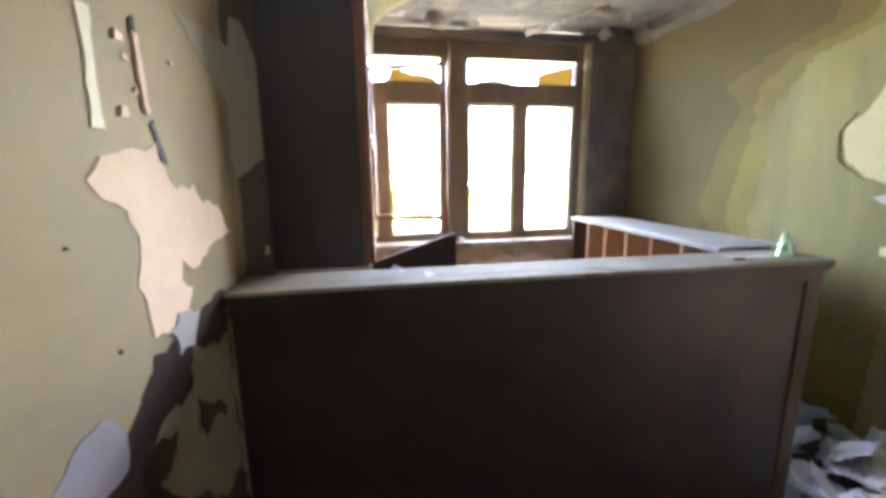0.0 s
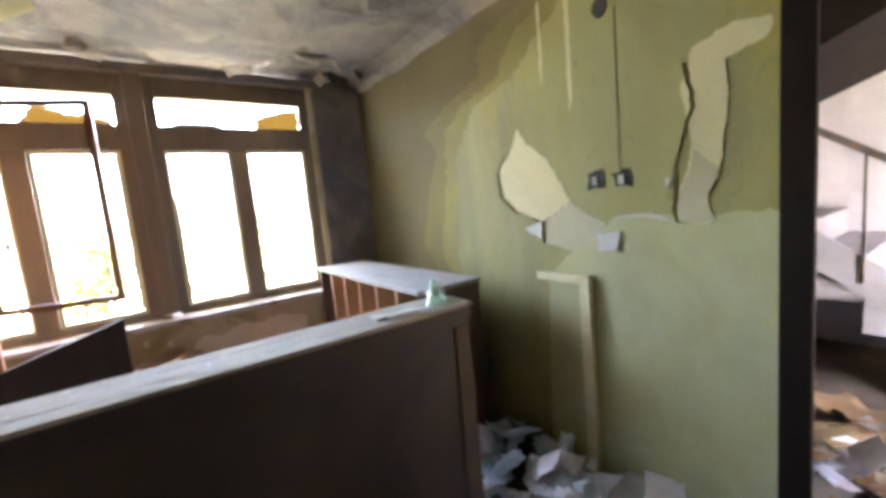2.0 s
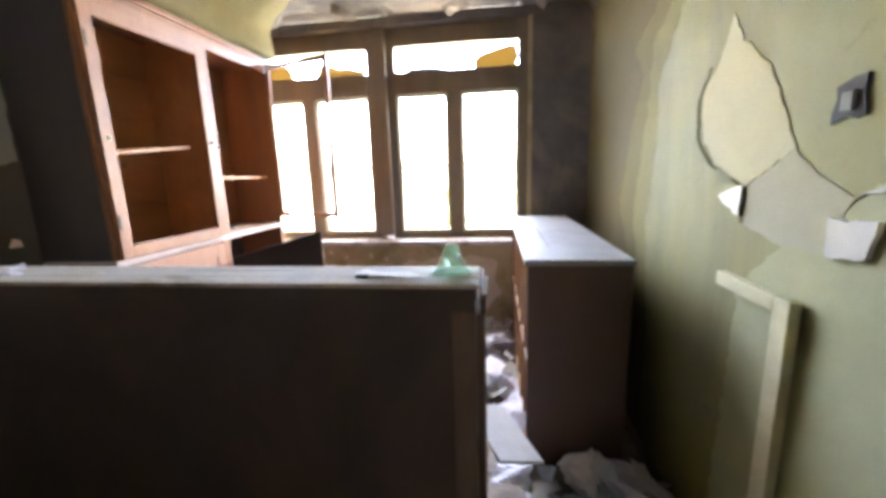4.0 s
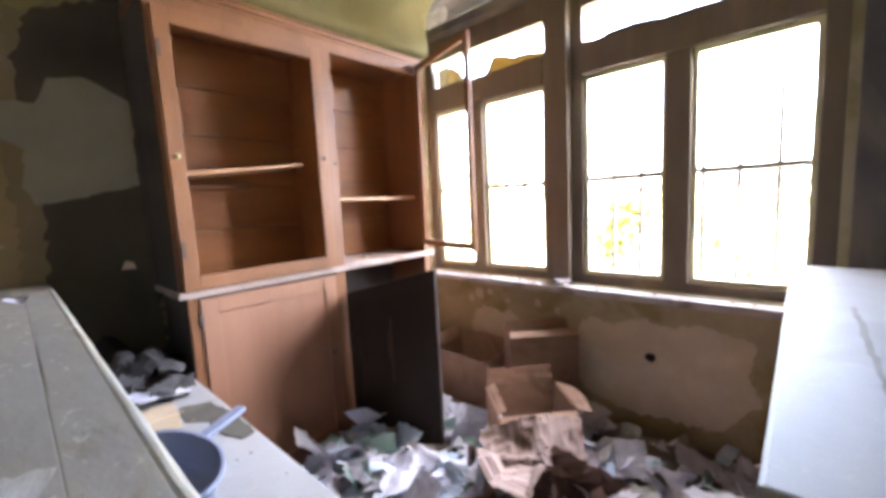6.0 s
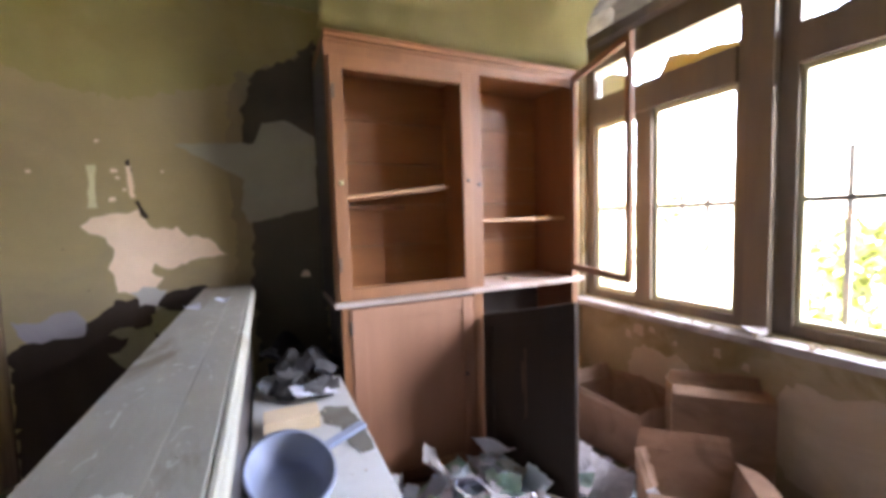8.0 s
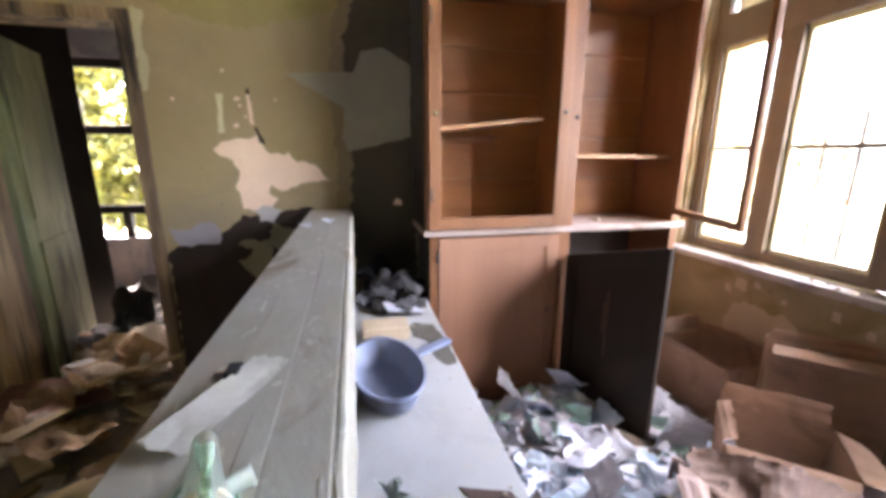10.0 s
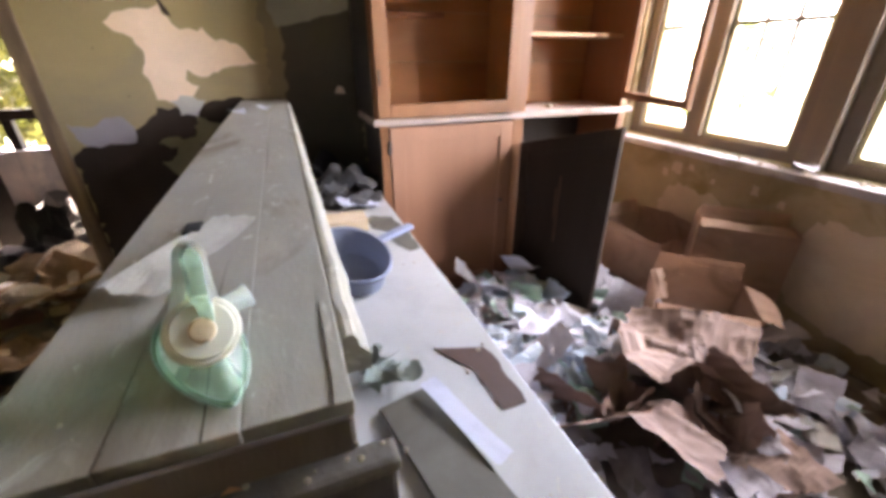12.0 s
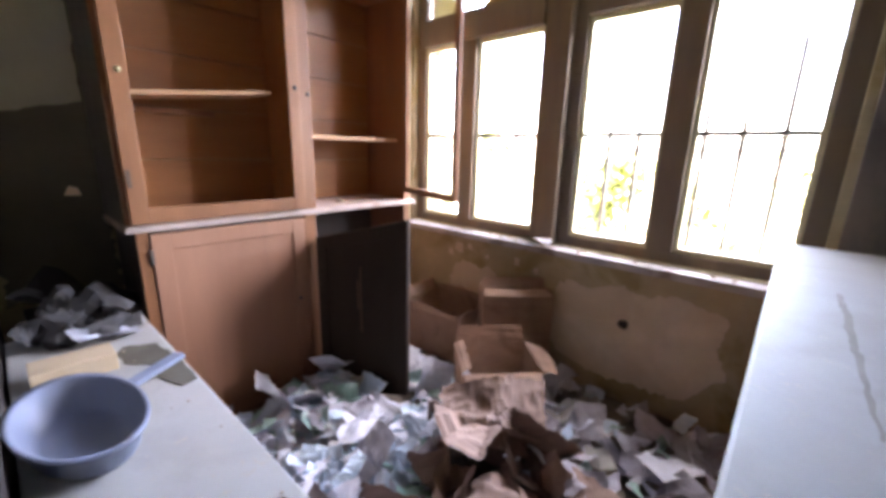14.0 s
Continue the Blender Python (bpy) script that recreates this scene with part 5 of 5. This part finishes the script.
bp_ = tagged(block("board_piece", (0, 0.33, -0.1, 0, 0, 0.012), M_DARKBOARD, None, bev=0.003), "brown fibreboard piece on the end of the bench", "board")
bp_.matrix_world = pose(1.575, 2.135, 0.652, 0, 0, 12)
shards = [folded("debris_shard", a, b, M_DEBRIS, 420 + i, 3, 0.006, 6, 60) for i, (a, b) in enumerate(((0.13, 0.07), (0.10, 0.09), (0.15, 0.05)))]
debris = [lump_mesh(r, 31 + i * 2.7, M_DEBRIS) for i, r in enumerate((0.045, 0.06, 0.03))]
for k, (x, y, r) in enumerate(((0.40, 2.06, 0.9), (0.47, 2.10, 0.8), (0.43, 2.19, 0.7), (0.37, 2.15, 1.0), (0.50, 2.20, 0.6), (0.36, 2.25, 0.8))):
    o = tagged(new("debris_lump", debris[k % 3]), "dusty dark lump of debris on the bench", "rubble", "debris on the bench")
    o.matrix_world = pose(x, y, 0.672, 10 * k, 5, 50 * k) @ Matrix.Scale(r, 4)
for k, (x, y, z, a) in enumerate(((0.44, 2.12, 0.69, 30), (0.38, 2.10, 0.72, 110), (0.49, 2.23, 0.665, 70), (0.41, 2.24, 0.69, 160), (0.46, 2.03, 0.67, 10))):
    o = tagged(new("debris_shard", shards[k % 3]), "bent grey shard of debris on the bench", "debris", "debris on the bench")
    o.matrix_world = pose(x, y, z, 12, -10, a)
o = tagged(new("black_rag", sheet("black_rag", 0.3, 0.24, M_BLACK, 97, 0.16, 0.2, 8)), "black rag heaped in the corner", "rag")
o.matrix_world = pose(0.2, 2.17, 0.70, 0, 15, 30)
# black block added below the rag to fill the corner
tagged(blocks("corner_box", [(0.02, 0.325, 2.03, 2.3, 0.0, 0.66)], M_CHAR_AND_SHADE, bev=0.01), "added black block filling the corner", "crate")

# ---- on the partition ----
for k, pts in enumerate(([(1.795, 1.0205), (1.803, 1.026), (1.812, 1.022), (1.823, 1.027), (1.834, 1.0235), (1.836, 1.0195)], [(1.845, 1.0195), (1.848, 1.0225), (1.856, 1.0195)], [(1.90, 1.0195), (1.905, 1.024), (1.912, 1.0195)])):
    flake("chipped_edge", pts, M_REDCHIP, pt, END, 0.0012, 0.0006, "raw orange-brown broken wood", 66 + k)
mk = thing("face_mask", "translucent pale green plastic breathing mask with a white valve", "mask")
mk.matrix_world = pose(1.862, 1.888, 1.0510, 0, 0, 22) @ Matrix.Scale(0.93, 4)
n = 40
bell = ((1.06, 0.0), (1.0, 0.003), (0.84, 0.010), (0.70, 0.022), (0.58, 0.038), (0.46, 0.056), (0.40, 0.068), (0.36, 0.078), (0.22, 0.084), (0.02, 0.085))


def bell_ring(bm, r, z, grow=0.0):
    row = []
    for i in range(n):
        a_ = 2 * math.pi * i / n
        row.append(bm.verts.new(((0.062 * r + grow) * math.cos(a_) + 0.09 * z, (0.024 * r + grow) * math.sin(a_) * (0.7 + 0.3 * abs(math.sin(a_))) * (1 - 0.2 * math.cos(a_)) + 0.12 * z, z)))
    return row


bm = bmesh.new()
rings = [bell_ring(bm, r, z) for r, z in bell]
for a_, b_ in zip(rings, rings[1:]):
    for i in range(n):
        bm.faces.new((a_[i], a_[(i + 1) % n], b_[(i + 1) % n], b_[i]))
bmesh.ops.solidify(bm, geom=bm.faces[:], thickness=0.0012)
bmesh.ops.recalc_face_normals(bm, faces=bm.faces)
part("shell", bm, M_GREENGLASS, mk, "", True)
bm = bmesh.new()
rings = [bell_ring(bm, 1.06, 0.003 + 0.0028 * math.sin(u), 0.0028 * math.cos(u)) for u in np.linspace(0, 2 * math.pi, 8, endpoint=False)]
for k in range(8):
    for i in range(n):
        bm.faces.new((rings[k][i], rings[k][(i + 1) % n], rings[(k + 1) % 8][(i + 1) % n], rings[(k + 1) % 8][i]))
bmesh.ops.recalc_face_normals(bm, faces=bm.faces)
part("cushion_rim", bm, M_GREENGLASS, mk, "", True)
for r0, r1, z0, dz, mt, nm in ((0.0225, 0.0212, 0.0, 0.006, M_CREAM, "valve"), (0.0185, 0.0175, 0.006, 0.002, M_CREAM, "valve_rim"), (0.0085, 0.007, 0.008, 0.003, M_BEIGE, "valve_cap")):
    bm = bmesh.new()
    bmesh.ops.create_cone(bm, cap_ends=True, segments=32, radius1=r0, radius2=r1, depth=dz)
    soften(bm, 0.0015)
    bmesh.ops.translate(bm, vec=(0, 0, z0 + dz / 2), verts=bm.verts)
    o = part(nm, bm, mt, mk, "", True)
    o.matrix_local = pose(0.030, 0.001, 0.036, 0, 56, -8)
bm = bmesh.new()
tube = [[bm.verts.new((r * math.cos(u), r * math.sin(u), z)) for u in np.linspace(0, 2 * math.pi, 20, endpoint=False)] for r, z in ((0.0072, 0.0), (0.0085, 0.022), (0.0098, 0.0235), (0.0098, 0.026), (0.0076, 0.026), (0.0064, 0.0))]
for a_, b_ in zip(tube, tube[1:]):
    for i in range(20):
        bm.faces.new((a_[i], a_[(i + 1) % 20], b_[(i + 1) % 20], b_[i]))
bmesh.ops.recalc_face_normals(bm, faces=bm.faces)
tb = part("side_tube", bm, M_CLEAR, mk, "clear connector tube", True)
tb.matrix_local = pose(-0.004, 0.014, 0.026, -82, 0, 4)
M_ENVELOPE = material("dusty_cream_paper", (0.55, 0.53, 0.47), (0.43, 0.40, 0.35), 0.85, 0.1, 14, 9, 0.5, 0.12, 0.15, 80)
env = tagged(new("envelope", sheet("envelope", 0.178, 0.052, M_ENVELOPE, 99, 0.014, 0.02)), "dusty white folded envelope lying on the partition", "envelope")
env.matrix_world = pose(1.692, 1.858, 1.0565, 0, 0, 159)
tagged(block("plastic_piece", (1.612, 1.645, 1.838, 1.856, 1.0505, 1.057), M_BLACK, None, bev=0.003), "small black plastic piece on the partition", "plastic piece")
for x, y, a_ in ((0.56, 1.815, 100), (0.46, 1.90, 60)):
    o = tagged(new("paper_scrap", white[4]), "small white paper scrap on the partition", "paper", "scraps on the partition")
    o.matrix_world = pose(x, y, 1.054, 0, 0, a_) @ Matrix.Scale(0.55, 4)

# ---- on the dresser and the sill ----
rnd = random.Random(8)
for k in range(7):
    o = tagged(new("crumb", lumps[2]), "pale plaster crumb on the dresser", "rubble", "crumbs on the dresser")
    o.matrix_world = pose(rnd.uniform(0.1, 0.3), rnd.uniform(2.45, 2.85), 0.992, 0, 0, 60 * k) @ Matrix.Scale(rnd.uniform(0.3, 0.8), 4)
o = tagged(new("crumb", lumps[2]), "dark crumb on the dresser counter", "rubble")
o.matrix_world = pose(0.25, 3.28, 0.992) @ Matrix.Scale(0.7, 4)
for k in range(34):
    o = tagged(new("sill_chip", lumps[2]), "flaked paint chip on the window sill", "rubble", "chips on the sill")
    o.matrix_world = pose(rnd.uniform(0.4, 2.2), rnd.uniform(3.99, 4.07), 0.778, 0, 0, 40 * k) @ Matrix.Scale(rnd.uniform(0.15, 0.45), 4)
o = tagged(new("paper_scrap", white[4]), "torn white paper scrap on the window sill", "paper")
o.matrix_world = pose(1.1, 4.02, 0.785, 0, 0, 30)

# ---- passage ----
cb = tagged(new("grey_board", sheet("grey_board", 0.24, 0.34, M_GREYCARD, 120, 0.02, 0.05, 6)), "large dusty grey board lying by the wall", "board")
cb.matrix_world = pose(2.53, 1.46, 0.13, 6, -5, 12)
wb = tagged(block("white_board", (-0.1, 0.1, -0.16, 0.16, -0.006, 0.006), M_WHITE, None, bev=0.002), "white laminated board leaning in the litter", "board")
wb.matrix_world = pose(2.0, 2.28, 0.30, 8, 20, 30)

# ---- loose ceiling paint ----
for k, (x, y, rx, ry, sc) in enumerate(((2.42, 3.86, 60, 20, 0.8), (2.52, 3.7, 75, -30, 0.7), (2.3, 3.94, 50, 10, 0.6), (1.7, 3.9, 25, 10, 0.9), (0.9, 3.85, 20, -15, 0.9), (0.35, 3.9, 40, 30, 0.9), (0.28, 3.55, 15, 35, 0.9), (2.1, 3.6, 20, 15, 0.8))):
    o = tagged(new("ceiling_flake", sheet("ceiling_flake", 0.2, 0.13, M_CEIL, 140 + k, 0.05, 0.1, 8)), "curled flake of paint hanging from the ceiling", "paint flake", "hanging ceiling flakes")
    o.matrix_world = pose(x, y, ZC - 0.025, rx, ry, 50 * k) @ Matrix.Scale(sc, 4)

# ---- clutter in the annex ----
blk = [sheet("black_rag", 0.4, 0.3, M_BLACK, 150 + i, 0.16, 0.3, 8) for i in range(2)]
scatter("black_rag", blk, 9, (-1.5, -0.5, 0.3, 1.0), 17, "black charred rag in the rubble", "rag", "charred rags", 0.4, 0.15)
scatter("paper_sheet", white, 8, (-1.6, -0.4, 0.3, 1.0), 18, "creased white paper sheet lying in the rubble", "paper", "littered papers", 0.5, 0.15)
o = tagged(new("sack", lumps[3]), "round tan burlap sack lying by the doorway", "sack")
o.matrix_world = pose(-0.42, 0.72, 0.22, 10, 0, 30) @ Matrix.Scale(2.0, 4)
flake("scratch", [(2.214, 3.30), (2.222, 3.29), (2.226, 3.1), (2.222, 2.64), (2.217, 2.64), (2.214, 3.1)], M_GREYCARD, bc, Matrix.Translation((0, 0, BZ + 0.0005)), 0.006, 0.001, "grey scratch in the top", 71)
M_REDBOARD = material("red_brown_board", (0.19, 0.085, 0.05), (0.12, 0.06, 0.04), 0.8, 0.2, 9, 3, 0.5, 0.15, 0.2, 60)
rb = tagged(new("brown_board", sheet("brown_board", 0.30, 0.46, M_REDBOARD, 160, 0.03, 0.04, 8)), "red-brown board lying on the rubble by the doorway", "board")
rb.matrix_world = pose(0.12, 0.60, heap(0.12, 0.6) + 0.05, 0, 4, 12)
cbx = thing("cream_box", "small dented cream cardboard carton on the rubble", "box")
cbx.matrix_world = pose(-0.10, 0.26, heap(-0.1, 0.26) - 0.01, 4, 6, 30)
block("body", (-0.05, 0.05, -0.04, 0.04, 0, 0.075), M_BEIGE, cbx, bev=0.005)
block("lid", (-0.052, 0.052, -0.042, 0.042, 0.0755, 0.085), M_BEIGE, cbx, bev=0.004)
for k, (x, y, a, ln) in enumerate(((0.87, 0.71, 165, 2), (0.35, 0.5, 92, 0), (0.72, 0.95, 140, 1))):
    o = tagged(new("lath", laths[ln]), "long pale splintered lath across the rubble", "lath", "broken laths")
    o.matrix_world = pose(x, y, heap(x, y) + 0.06, 0, 4, a)
for k, pts in enumerate(([(1.938, 1.8968), (1.938, 1.8978), (1.80, 1.8898), (1.72, 1.8902), (1.80, 1.8890)], [(1.938, 1.9634), (1.938, 1.9644), (1.87, 1.9660), (1.82, 1.9655)], [(1.40, 1.918), (1.25, 1.9185), (1.05, 1.917), (1.25, 1.9173)])):
    flake("crack", pts, M_SHADE_AND_SCORCH, pt, Matrix.Translation((0, 0, 1.0502)), 0.001, 0.0006, "dark crack along the board", 80 + k)
rnd = random.Random(31)
for k in range(26):
    o = tagged(new("crumb", lumps[2]), "pale crumb of plaster on the partition", "rubble", "crumbs on the partition")
    x, y = (rnd.uniform(0.1, 1.92), rnd.uniform(1.82, 1.98)) if k < 16 else (rnd.uniform(1.945, 1.957), rnd.uniform(1.84, 2.0))
    o.matrix_world = pose(x, y, 1.0515 if k < 16 else 1.02, 0, 0, 50 * k) @ Matrix.Scale(rnd.uniform(0.03, 0.075), 4)
for k in range(12):
    o = tagged(new("crumb", lumps[0]), "dark crumb lying on the bench", "rubble", "crumbs on the bench")
    o.matrix_world = pose(rnd.uniform(0.6, 1.85), rnd.uniform(2.2, 2.31), 0.6525, 0, 0, 70 * k) @ Matrix.Scale(rnd.uniform(0.05, 0.12), 4)
